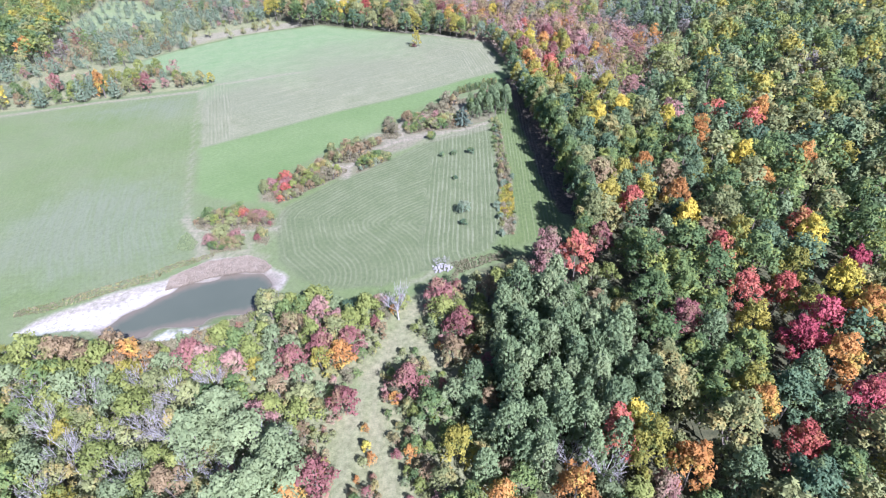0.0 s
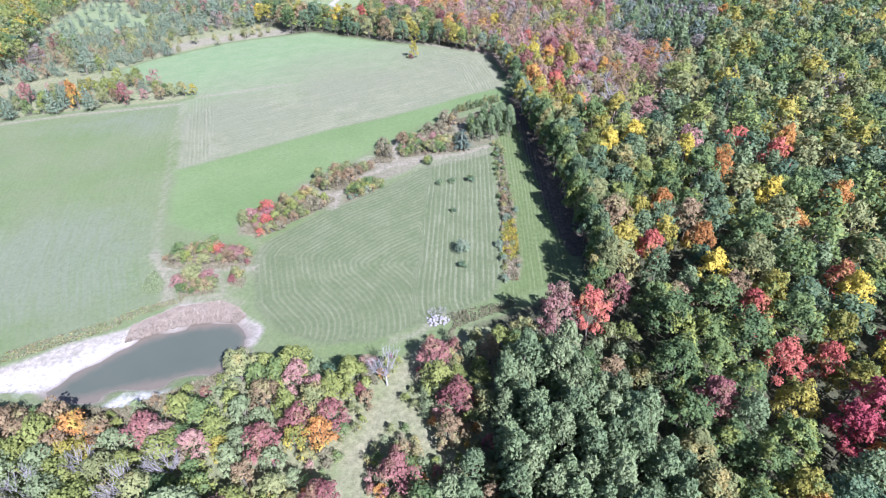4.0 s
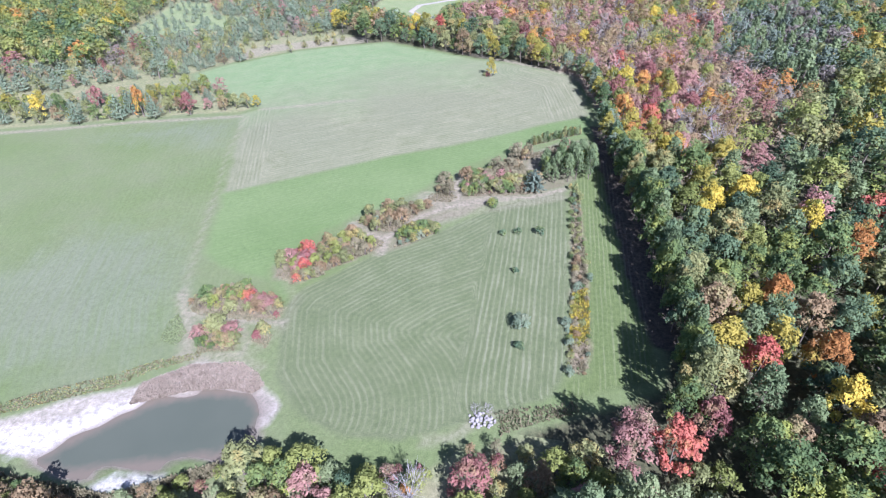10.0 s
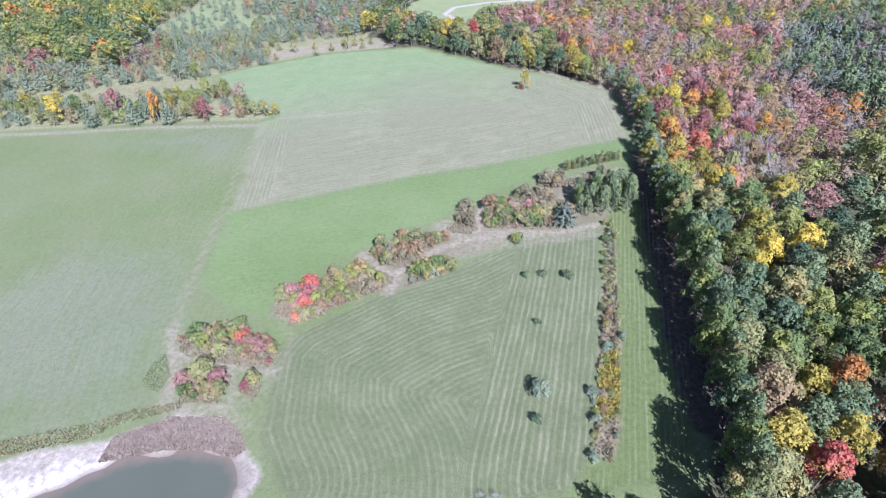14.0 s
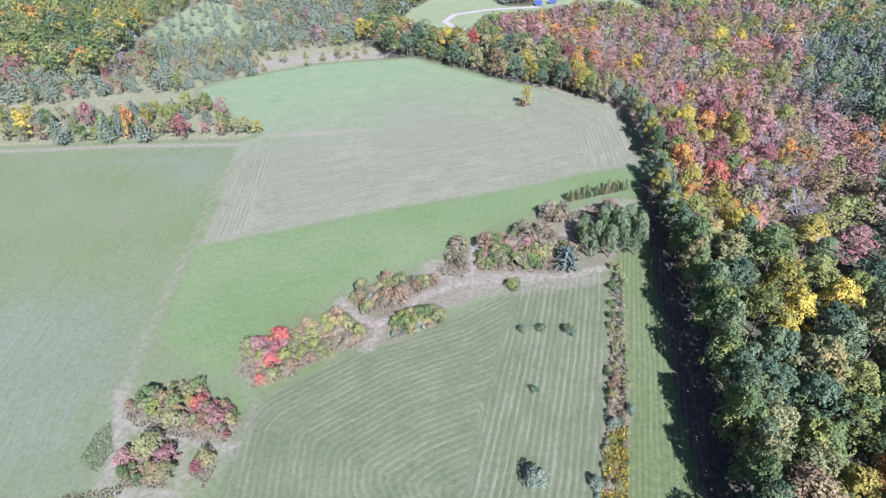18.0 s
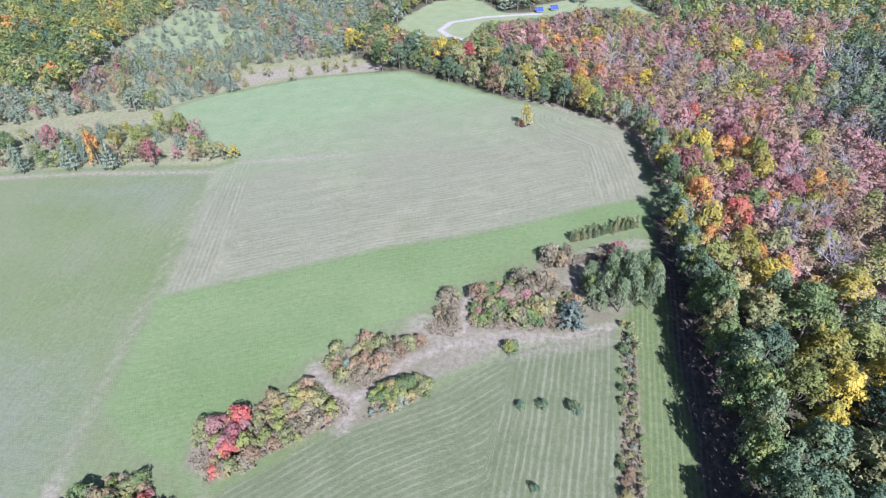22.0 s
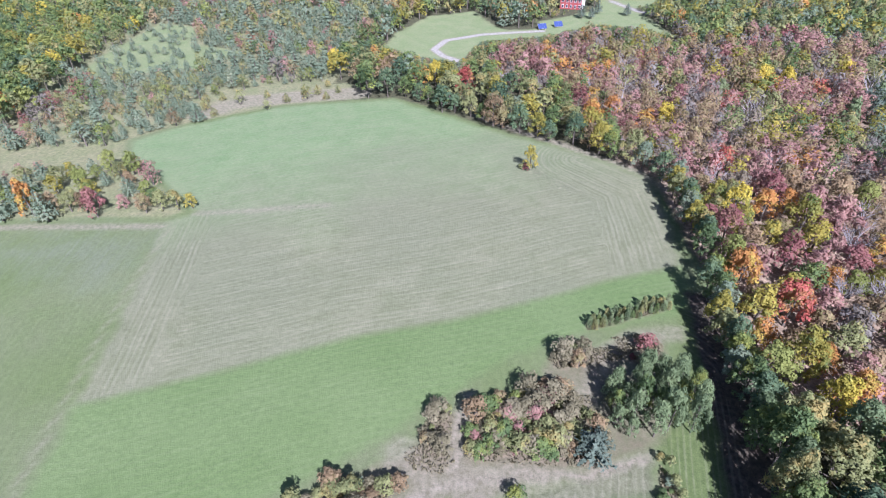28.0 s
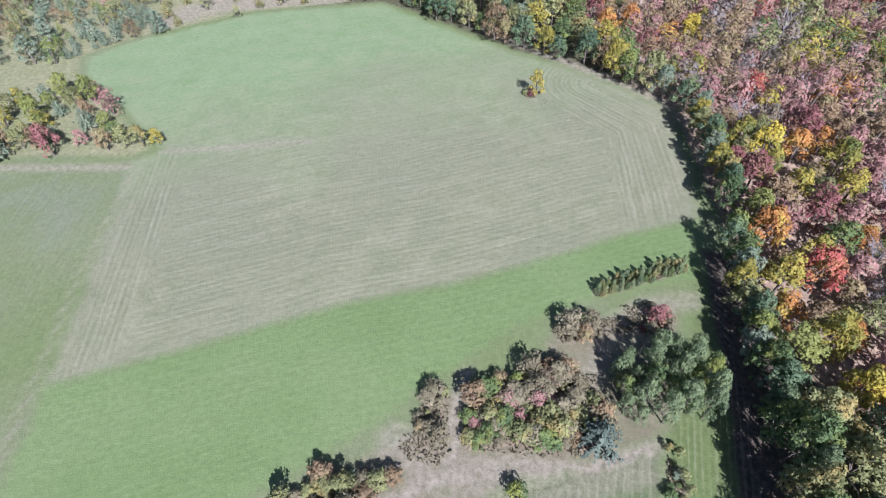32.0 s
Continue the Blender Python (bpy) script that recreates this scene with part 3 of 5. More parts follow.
wq = np.stack([widx[:-1, :-1], widx[:-1, 1:], widx[1:, 1:], widx[1:, :-1]], -1).reshape(-1, 4)
wd = inside(POND, wx, wy).ravel()
water_me = mesh_from("water", np.column_stack([wx.ravel(), wy.ravel(), np.full(wx.size, WATER_Z)]), wq[wd[wq].max(1) > -3.2], [w.m], True)
give(water_me, "depth", wd)
tagged(new("water", water_me), "still grey-brown water of a small farm pond", "pond", kind="structure")

# ---------------------------------------------------------------- plants: templates
def cards(rng, c, n, size, tilt=0.4, full=0.45):
    """Leaf clumps at the points c, facing roughly along n: each a loose pair of three-cornered sprays."""
    k = len(c)
    round_ = n / (np.linalg.norm(n, axis=1)[:, None] + 1e-9)
    verts, norms = [], []
    for turn in range(2):
        m = n + rng.normal(0, tilt * 1.25, (k, 3))
        m /= np.linalg.norm(m, axis=1)[:, None] + 1e-9
        a = np.cross(m, rng.normal(0, 1, (k, 3)))
        a /= np.linalg.norm(a, axis=1)[:, None] + 1e-9
        b = np.cross(m, a)
        s = size * rng.uniform(0.55, 1.35, (k, 1))
        mid = c + (rng.normal(0, 0.33, (k, 3)) * size if turn else 0)
        for ang in (0.0, 2.1, 4.2):
            w = ang + rng.uniform(-0.4, 0.4, (k, 1))
            verts.append(mid + (a * np.cos(w) + b * np.sin(w)) * s * rng.uniform(0.42, 0.74, (k, 1)) - m * s * rng.uniform(0, 0.2, (k, 1)))
            norms.append(full * round_ + (1 - full) * m)
    v = np.stack(verts, 1).reshape(-1, 3)
    f = np.arange(6 * k).reshape(2 * k, 3)
    return np.column_stack([v, np.stack(norms, 1).reshape(-1, 3)]), np.column_stack([f, f[:, 2]])


def merge(parts):
    vs, fs, base = [], [], 0
    for v, f in parts:
        vs.append(v), fs.append(f + base)
        base += len(v)
    return np.concatenate(vs), np.concatenate(fs)


def lobed(rng, lobes, count, size, tilt=0.42, keep=0.7, deep=0.2, up=0.3, full=0.45):
    """Leaf clumps over a set of lobes (x, y, z, rx, rz), most on the outside and a share deeper in."""
    lobes = np.array(lobes, float)
    area = lobes[:, 3] * lobes[:, 4]
    pts, nor, far = [], [], []
    for i, (x, y, z, rx, rz) in enumerate(lobes):
        m = max(4, int(1.9 * count * area[i] / area.sum()))
        d = rng.normal(0, 1, (m, 3))
        d /= np.linalg.norm(d, axis=1)[:, None]
        d[:, 2] = np.where(d[:, 2] < -0.3, -d[:, 2], d[:, 2])
        inner = rng.uniform(0, 1, m) < deep
        p = np.array((x, y, z)) + d * (rx, rx, rz) * np.where(inner, rng.uniform(0.45, 0.85, m), rng.uniform(0.86, 1.14, m))[:, None]
        ok = np.ones(m, bool)
        for j, (X2, Y2, Z2, R2, H2) in enumerate(lobes):
            if j != i:
                ok &= np.linalg.norm((p - (X2, Y2, Z2)) / (R2, R2, H2), axis=1) > keep - 0.3 * inner
        pts.append(p[ok]), nor.append((d / (rx, rx, rz) * rx + (0, 0, up))[ok]), far.append(inner[ok])
    pts, nor, far = np.concatenate(pts), np.concatenate(nor), np.concatenate(far)
    pick = rng.permutation(len(pts))[:count]
    return cards(rng, pts[pick], nor[pick], size * np.where(far[pick], 1.5, 1.0)[:, None], tilt, full)


def tidy(name, v, f, mats):
    """A mesh from quads, some of which are triangles given with a repeated corner."""
    tri = f[:, 2] == f[:, 3]
    me = bpy.data.meshes.new(name)
    q, t3 = f[~tri], f[tri][:, :3]
    loops = np.concatenate([q.ravel(), t3.ravel()]).astype(np.int32)
    starts = np.concatenate([np.arange(len(q)) * 4, len(q) * 4 + np.arange(len(t3)) * 3]).astype(np.int32)
    me.vertices.add(len(v)), me.loops.add(len(loops)), me.polygons.add(len(starts))
    me.vertices.foreach_set("co", np.ascontiguousarray(v[:, :3], np.float32).ravel())
    me.loops.foreach_set("vertex_index", loops)
    me.polygons.foreach_set("loop_start", starts)
    for m in mats:
        me.materials.append(m)
    me.update(calc_edges=True)
    if v.shape[1] == 6:      # leaf clumps take part of the roundness of their bough
        w = v[:, 3:] / (np.linalg.norm(v[:, 3:], axis=1)[:, None] + 1e-9)
        me.attributes.new("custom_normal", "FLOAT_VECTOR", "POINT").data.foreach_set("vector", np.ascontiguousarray(w, np.float32).ravel())
    return me


def tube(path, radii, sides=6):
    """A tapered tube along a path."""
    v, f = [], []
    for p, r in zip(path, radii):
        for s in range(sides):
            a = 2 * math.pi * s / sides
            v.append((p[0] + r * math.cos(a), p[1] + r * math.sin(a), p[2]))
    for i in range(len(path) - 1):
        for s in range(sides):
            f.append((i * sides + s, i * sides + (s + 1) % sides, (i + 1) * sides + (s + 1) % sides, (i + 1) * sides + s))
    return np.array(v), np.array(f)


def stem(rng, top, r, targets):
    lean = rng.normal(0, 0.25, 2)
    path = [(0, 0, -0.2), (lean[0] * 0.3, lean[1] * 0.3, top * 0.35), (lean[0], lean[1], top * 0.7), (lean[0] * 1.5, lean[1] * 1.5, top)]
    out = [tube(path, (r * 1.25, r, r * 0.7, r * 0.2))]
    for tx, ty, tz in targets:
        z0 = tz * rng.uniform(0.45, 0.65)
        out.append(tube([(lean[0] * 0.5, lean[1] * 0.5, z0), (tx * 0.5, ty * 0.5, (z0 + tz) / 2 - 0.2), (tx * 0.95, ty * 0.95, tz)], (r * 0.45, r * 0.3, r * 0.1), 4))
    return merge(out)


def broadleaf(seed, count, size, r=4.2, h=13.0, nl=11, low=0.32, tilt=0.4, up=0.3, full=0.45, deep=0.2):
    rng = np.random.default_rng(seed)
    lift, lobes = up, [(0, 0, h * 0.7, r * 0.5, r * 0.6)]
    for k in range(nl):
        a, up = 2.4 * k + rng.uniform(-0.5, 0.5), (k + 0.5) / nl
        rad = r * 0.8 * math.sqrt(max(0.04, 1 - up ** 2)) * rng.uniform(0.6, 1.2)
        s = r * rng.uniform(0.42, 0.82) * (2.0 / nl ** 0.5)
        lobes.append((rad * math.cos(a), rad * math.sin(a), h * (low + (0.95 - low) * up) + rng.uniform(-0.06, 0.06) * h, s, s * rng.uniform(0.75, 1.1)))
    crown = lobed(rng, lobes, count, size, tilt, deep=deep, up=lift, full=full)
    return crown, stem(rng, h * 0.8, 0.2, [(l[0], l[1], l[2]) for l in lobes[1:7]])


def poplar(seed, count, size, r=3.6, h=15.0, nl=76, full=0.5):
    rng = np.random.default_rng(seed)
    lobes = [(0, 0, h * 0.66, r * 0.5, h * 0.26)]
    for k in range(nl):
        a, up = 2.4 * k, (k + 0.5) / nl
        rad = r * 0.78 * (1 - up ** 2.2) ** 0.5 * rng.uniform(0.75, 1.15)
        lobes.append((rad * math.cos(a), rad * math.sin(a), h * (0.12 + 0.8 * up), r * rng.uniform(0.12, 0.2), r * rng.uniform(0.2, 0.36)))
    return lobed(rng, lobes, count, size, 0.42, full=full), stem(rng, h * 0.85, 0.2, [(l[0], l[1], l[2]) for l in lobes[1:7]])


def conifer(seed, count, size, r=2.9, h=7.0, tiers=8, sharp=0.65, full=0.45):
    rng = np.random.default_rng(seed)
    pts, nor, lobes = [], [], []
    for t in range(tiers):
        up = t / (tiers - 1)
        z, rr = h * (0.14 + 0.8 * up), r * (1.02 - up) ** sharp + 0.18
        arms = max(4, int(9 * (1 - up) + 3))
        for k in range(arms):
            a = 2 * math.pi * (k + rng.uniform(-0.3, 0.3)) / arms + t
            reach = rr * rng.uniform(0.75, 1.15)
            n = max(2, int(count * reach / (tiers * arms * r * 0.5)))
            s = rng.uniform(0.25, 1.0, n)
            pts.append(np.stack([reach * s * math.cos(a), reach * s * math.sin(a), z + 0.25 * reach * s + rng.normal(0, 0.12, n)], 1))
            nor.append(np.stack([0.6 * math.cos(a) + 0 * s, 0.6 * math.sin(a) + 0 * s, 1.0 + 0 * s], 1))
    c = cards(rng, np.concatenate(pts), np.concatenate(nor), size, 0.4, full)
    return c, stem(rng, h * 0.96, 0.16, [])


def shrub(seed, count, size, r=1.5, h=2.2, nl=6):
    rng = np.random.default_rng(seed)
    lobes = [(0, 0, h * 0.5, r * 0.6, h * 0.5)]
    for k in range(nl):
        a = 2 * math.pi * k / nl + rng.uniform(-0.4, 0.4)
        s, out = r * rng.uniform(0.26, 0.45), r * rng.uniform(0.35, 0.72)
        lobes.append((out * math.cos(a), out * math.sin(a), h * rng.uniform(0.2, 0.7), s, s * 1.05))
    return lobed(rng, lobes, count, size, 0.4, up=0.5), stem(rng, h * 0.5, 0.05, [(l[0], l[1], l[2]) for l in lobes[1:5]])


def limb(p, q, r0, r1):
    """A tapered three-sided limb from p to q, of any slant."""
    d = (q - p) / (np.linalg.norm(q - p) + 1e-9)
    a = np.cross(d, (0.3, 0.9, 0.2))
    a /= np.linalg.norm(a) + 1e-9
    b = np.cross(d, a)
    ring = [(math.cos(w) * a + math.sin(w) * b) for w in (0, 2.094, 4.189)]
    return np.array([p + r0 * k for k in ring] + [q + r1 * k for k in ring]), np.array([(0, 1, 4, 3), (1, 2, 5, 4), (2, 0, 3, 5)])


def bare(seed, twigs=150, r=3.6, h=7.5):
    """A spreading tree that has lost most leaves: forking limbs, fine twigs and a haze of the last leaves."""
    rng = np.random.default_rng(seed)
    out, ends = [], []
    foot = np.array((0, 0, h * 0.3))
    for k in range(8):
        a, up = 2.4 * k + rng.uniform(-0.3, 0.3), rng.uniform(0.6, 0.95)
        knee = np.array((r * 0.35 * math.cos(a), r * 0.35 * math.sin(a), h * up * 0.68))
        out.append(limb(foot, knee, 0.08, 0.05))
        for side in (-0.45, 0.0, 0.45):
            reach = r * rng.uniform(0.65, 1.05) * (1.3 - 0.6 * up)
            tip = np.array((reach * math.cos(a + side), reach * math.sin(a + side), h * up * rng.uniform(0.85, 1.1)))
            out.append(limb(knee, tip, 0.045, 0.018))
            ends.append((knee, tip))
    pts = []
    for k in range(twigs):
        p, q = ends[k % len(ends)]
        t = p + (q - p) * rng.uniform(0.25, 1.0)
        e = t + rng.normal(0, 0.42, 3) + (q - p) * 0.25 + (0, 0, 0.35)
        out.append(limb(t, e, 0.022, 0.01))
        pts.append(e)
    pts = np.array(pts)[rng.integers(0, len(pts), twigs // 2)] + rng.normal(0, 0.35, (twigs // 2, 3))
    return cards(rng, pts, rng.normal(0, 1, (len(pts), 3)) + (0, 0, 0.8), 0.22, 1.0), merge([stem(rng, h * 0.6, 0.15, []), *out])


NEAR = {
    "broad": [broadleaf(10 + i, 1500, 0.44, r=5.2, h=14.0, nl=30 + 4 * i) for i in range(4)],
    "small": [broadleaf(20 + i, 640, 0.36, r=3.1, h=7.2, nl=16 + 2 * i, low=0.22, full=0.65) for i in range(4)],
    "mid": [broadleaf(80 + i, 950, 0.38, r=4.0, h=8.6, nl=20 + 3 * i, low=0.22, full=0.65) for i in range(4)],
    "bush": [broadleaf(70 + i, 420, 0.23, r=1.6, h=2.7, nl=14, low=0.16, tilt=0.4, up=0.5) for i in range(3)],
    "poplar": [poplar(30 + i, 1450, 0.4) for i in range(3)],
    "conifer": [conifer(40 + i, 620, 0.38) for i in range(2)],
    "shrub": [shrub(50 + i, 320, 0.22, nl=9) for i in range(4)],
    "bare": [bare(60 + i, 260) for i in range(3)],
}
FAR = {
    "broad": [broadleaf(110 + i, 560, 0.62, r=5.2, h=14.0, nl=24 + 2 * i, tilt=0.38, full=0.6) for i in range(5)],
    "small": [broadleaf(120 + i, 310, 0.42, r=3.0, h=7.4, nl=10 + i, low=0.2, tilt=0.3, up=0.5, full=0.8, deep=0.08) for i in range(5)],
    "mid": [broadleaf(125 + i, 450, 0.5, r=4.0, h=8.6, nl=18, tilt=0.38, low=0.22, full=0.6) for i in range(3)],
    "poplar": [poplar(130 + i, 560, 0.6, nl=34, full=0.6) for i in range(2)],
    "conifer": [conifer(140 + i, 280, 0.5, tiers=7, full=0.6) for i in range(2)],
    "bare": [bare(160 + i, 80) for i in range(2)],
}
DISTANT = {
    "broad": [broadleaf(210 + i, 330, 0.8, r=5.2, h=14.0, nl=17 + i, tilt=0.36, full=0.78) for i in range(4)],
    "small": [broadleaf(220 + i, 220, 0.54, r=3.0, h=7.4, nl=8 + i, low=0.2, tilt=0.26, up=0.5, full=0.88, deep=0.05) for i in range(5)],
    "mid": [broadleaf(225 + i, 260, 0.66, r=4.0, h=8.6, nl=14, tilt=0.36, low=0.22, full=0.78) for i in range(3)],
    "poplar": [poplar(230, 300, 0.8, nl=22, full=0.78)],
    "conifer": [conifer(240 + i, 190, 0.62, tiers=6, full=0.78) for i in range(2)],
    "bare": [bare(260, 50)],
}
HORIZON = {
    "broad": [broadleaf(310 + i, 190, 1.1, r=5.2, h=14.0, nl=13, tilt=0.36, full=0.85) for i in range(3)],
    "small": [broadleaf(320 + i, 110, 0.8, r=3.0, h=7.4, nl=7, low=0.2, tilt=0.26, up=0.5, full=0.9, deep=0.05) for i in range(4)],
    "poplar": [poplar(330, 150, 1.1, nl=14, full=0.85)],
    "conifer": [conifer(340, 110, 0.85, tiers=5, full=0.85)],
    "bare": [bare(360, 24)],
}
NAMES = {"broad": "oak_tree", "small": "young_tree", "mid": "broadleaf_tree", "poplar": "poplar_tree", "conifer": "conifer_tree", "shrub": "shrub", "bush": "bush", "bare": "bare_tree"}
WORDS = {
    "green": "mid-green", "dark": "dark green", "lime": "bright yellow-green", "pale": "pale green", "poplar": "grey-green", "yellow": "bright yellow",
    "gold": "golden yellow-green", "orange": "orange autumn", "red": "scarlet autumn", "pink": "dusty red autumn", "crimson": "crimson autumn", "maroon": "deep maroon",
    "brown": "rust-brown", "olive": "olive green", "grey": "sparse greyish", "pine": "green-needled", "spruce": "blue-grey needled", "weed": "dry tan"}
FORMS = {"broad": "broadleaf tree with lobed crown", "small": "young bushy tree", "mid": "bushy broadleaf tree", "poplar": "poplar with upright shoots", "conifer": "conifer with tiered boughs",
         "shrub": "low rounded shrub", "bush": "thorny bush", "bare": "tree with bare pale limbs"}
ROOT, MESHES, COUNT = {}, {}, {}


def plant(form, hue, x, y, scale=1.0, tall=1.0, variant=0, turn=0.0, spot="in the woodland", z=0.0):
    """One tree or shrub as a thing of its own: trunk and crown."""
    if COUNT.get(form, 0) >= 292:
        return far_plant(form, hue, x, y, scale, tall, rng, NEAR)
    variant %= len(NEAR[form])
    key = (form, hue, variant, spot)
    m = Matrix.Translation((x, y, z)) @ Matrix.Rotation(turn, 4, "Z") @ Matrix.Diagonal((scale, scale, scale * tall, 1))
    if key in ROOT:
        ob = copy_thing(ROOT[key], m @ Matrix.Diagonal((*ROOT[key].scale, 1)).inverted())
    else:
        (cv, cf), (sv, sf) = NEAR[form][variant]
        ob = new(NAMES[form])
        for nm, v, f, mt in (("trunk", sv, sf, BARK_PALE if form == "bare" else BARK), ("crown", cv, cf, LEAF[hue])):
            k2 = (form, variant, nm, mt.name)
            if k2 not in MESHES:
                MESHES[k2] = tidy(nm, v, f, [mt])
            o = new(nm, MESHES[k2])
            o.parent = ob
        tagged(ob, f"{WORDS[hue]} {FORMS[form]} {spot}", "shrub" if form in ("shrub", "bush") else "tree", f"{NAMES[form]}s {spot}")
        ob.matrix_basis = m
        ROOT[key] = ob
    COUNT[form] = COUNT.get(form, 0) + 1
    return ob


WOOD = {}


def far_plant(form, hue, x, y, scale, tall, rng, table=FAR):
    """A tree that goes into the joined woodland of its hue."""
    (cv, cf), (sv, sf) = table[form][rng.integers(len(table[form]))]
    a = rng.uniform(0, 6.28)
    rot = np.array(((math.cos(a), -math.sin(a), 0), (math.sin(a), math.cos(a), 0), (0, 0, 1)))
    sc = np.array((scale, scale, scale * tall))
    WOOD.setdefault(hue, []).append((np.column_stack([(cv[:, :3] * sc) @ rot.T + (x, y, 0), (cv[:, 3:] / sc) @ rot.T]), cf, rng.uniform()))
    if form != "bare":
        sv, sf = sv[:18], sf[:12]
    WOOD.setdefault("bark_pale" if form == "bare" else "bark", []).append(((sv * sc) @ rot.T + (x, y, 0), sf, 0.5))


def grow_woods():
    for hue, parts in WOOD.items():
        v, f = merge([(p[0], p[1]) for p in parts])
        mat = {"bark": BARK, "bark_pale": BARK_PALE}.get(hue) or LEAF[hue]
        me = tidy("woodland", v, f, [mat])
        give(me, "shade", np.concatenate([np.full(len(p[0]), p[2]) for p in parts]))
        what = {"bark": "trunks and limbs of the far woodland trees", "bark_pale": "pale leafless limbs among the far trees"}.get(hue)
        tagged(new("woodland", me), what or f"far woodland crowns with {WORDS[hue]} foliage", "woodland", kind="stuff")


# ---------------------------------------------------------------- plants: where
PLACED = {}


def free(x, y, gap):
    """Whether nothing stands nearer than gap; if so, takes the place."""
    cell = (int(x // 8), int(y // 8))
    for i in (-1, 0, 1):
        for j in (-1, 0, 1):
            for qx, qy, qg in PLACED.get((cell[0] + i, cell[1] + j), ()):
                if math.hypot(x - qx, y - qy) < (gap + qg) / 2:
                    return False
    PLACED.setdefault(cell, []).append((x, y, gap))
    return True


rng = np.random.default_rng(7)

# trees that stand out by their colour in the woods east of the lane
STAND_OUT = [(61.2, 9.5, "yellow"), (47.8, -2.2, "yellow"), (71.8, -3.4, "yellow"), (78.8, -12.6, "orange"),
    (49.8, -32.1, "gold"), (56.1, -29.6, "orange"), (61.2, -35.1, "brown"), (84.5, -28.1, "yellow"),
    (84.5, -40.9, "orange"), (71.3, -33.1, "gold"), (59.7, -45.3, "orange"), (47.2, -48, "red"),
    (58.6, -55.7, "yellow"), (52.9, -41.6, "gold"), (36, -60.5, "maroon"), (28.8, -67.1, "red"),
    (83.8, -60.8, "red"), (82.3, -66.4, "yellow"), (60.1, -69.5, "red"), (67.2, -63.7, "gold"),
    (60.1, -61.8, "brown"), (60.8, -81.2, "red"), (68.6, -81.9, "red"), (79.5, -82.9, "yellow"),
    (73.6, -75.9, "gold")] + [(87.9, -75.3, "crimson"), (58.2, -90.2, "gold"), (69.8, -92.8, "crimson"), (80.8, -89.8, "orange"),
    (63.8, -96.7, "crimson"), (67.9, -101.8, "orange"), (67.3, -110.4, "crimson"), (53.5, -116.9, "red"),
    (50.3, -109.1, "orange"), (50.1, -106.8, "gold"), (34.9, -119.5, "orange"), (28.7, -111, "yellow"),
    (24.8, -113.4, "red"), (29.2, -116.2, "gold"), (16.5, -121.6, "orange"), (22.2, -66.9, "pink"),
    (45, -89.1, "maroon"), (111.9, -31.6, "gold"), (52.7, 6, "yellow"), (102.5, -1.2, "orange"),
    (98.4, -33.2, "orange")]
STAND_OUT += [(69.8, 183.2, "yellow"), (78.5, 184, "yellow"), (54.1, 173.2, "pale"), (32.4, 146.2, "yellow"),
    (8.9, 148.2, "orange"), (15.9, 152.3, "orange"), (-37.3, 169.6, "red"), (-98.1, 190.2, "yellow"),
    (-51.2, 178.7, "yellow"), (38.5, 73.9, "lime"), (39.6, 68.1, "orange"), (46.8, 58.5, "red"),
    (39.3, 83.9, "maroon"), (54.1, 104.2, "maroon"), (39.6, 99.4, "gold"), (44.2, 95.9, "yellow"),
    (58.4, 91.5, "gold"), (75.9, 103, "lime"), (47, 34.5, "yellow"), (50.5, 36.3, "orange"), (44.5, 43.3, "gold"),
    (100.5, 192, "yellow"), (-255.3, 197.3, "yellow")]
for x, y, hue in STAND_OUT:
    free(x, y, 5)
    plant("broad" if y < 45 else "mid", hue, x, y, rng.uniform(0.66, 0.86) if y < 45 else rng.uniform(0.85, 1.1), 1.25, rng.integers(4), rng.uniform(0, 6.28), "among the oaks" if y < 45 else "among red maples")

# the wall of trees along the lane
for k in range(-4, 46):
    y = -44 + 3.4 * k
    x = 37.2 + 1.0 * math.sin(k * 1.7) - 0.075 * min(50, max(0, y)) - 0.35 * max(0, -46 - y)
    if y > 66:
        x += 3.0 - (y - 66) * 0.13
    if free(x, y, 3.2):
        hue = ["green", "poplar", "dark", "green", "olive", "poplar", "green"][k % 7] if y < 40 else ["pine", "green", "dark", "olive", "gold"][k % 5]
        plant("broad" if hue != "poplar" else "poplar", hue, x, y, rng.uniform(0.66, 0.84) if y < 40 else 0.6, rng.uniform(1.3, 1.5) if y < 25 else rng.uniform(1.05, 1.25), rng.integers(4), rng.uniform(0, 6.28), "beside the lane")

# the woods south of the meadow
SOUTH = [(-30.8, -73.1, "lime"), (-19.2, -76.8, "lime"), (-41.3, -74, "olive"), (-83, -84.9, "brown"),
    (-75.4, -86.3, "brown"), (-71.7, -84.2, "brown"), (-67, -86.9, "orange"), (-84, -89.3, "olive"),
    (-63.8, -86.4, "brown"), (-75.1, -91.5, "lime"), (-55.5, -93.6, "lime"), (-49.5, -92, "lime"),
    (-27.6, -87, "maroon"), (-22.1, -85.1, "maroon"), (-23.4, -88.9, "orange"), (-35.1, -80.7, "brown"),
    (-32.7, -90.4, "maroon"), (-21.5, -100.8, "maroon"), (-54.4, -87.2, "maroon"), (-68.1, -89.8, "brown"),
    (-81.4, -83.5, "brown"), (-24.8, -116.1, "maroon"), (-28.7, -119.2, "orange"), (-2.1, -78.3, "lime"),
    (1.2, -83.7, "maroon"), (-3.2, -72.7, "maroon"), (-0.9, -89.9, "brown"), (-9.7, -97.7, "maroon"),
    (-5.6, -103.2, "green"), (-1, -111.5, "gold"), (5.4, -120.9, "orange"), (-17.2, -108.8, "yellow")]
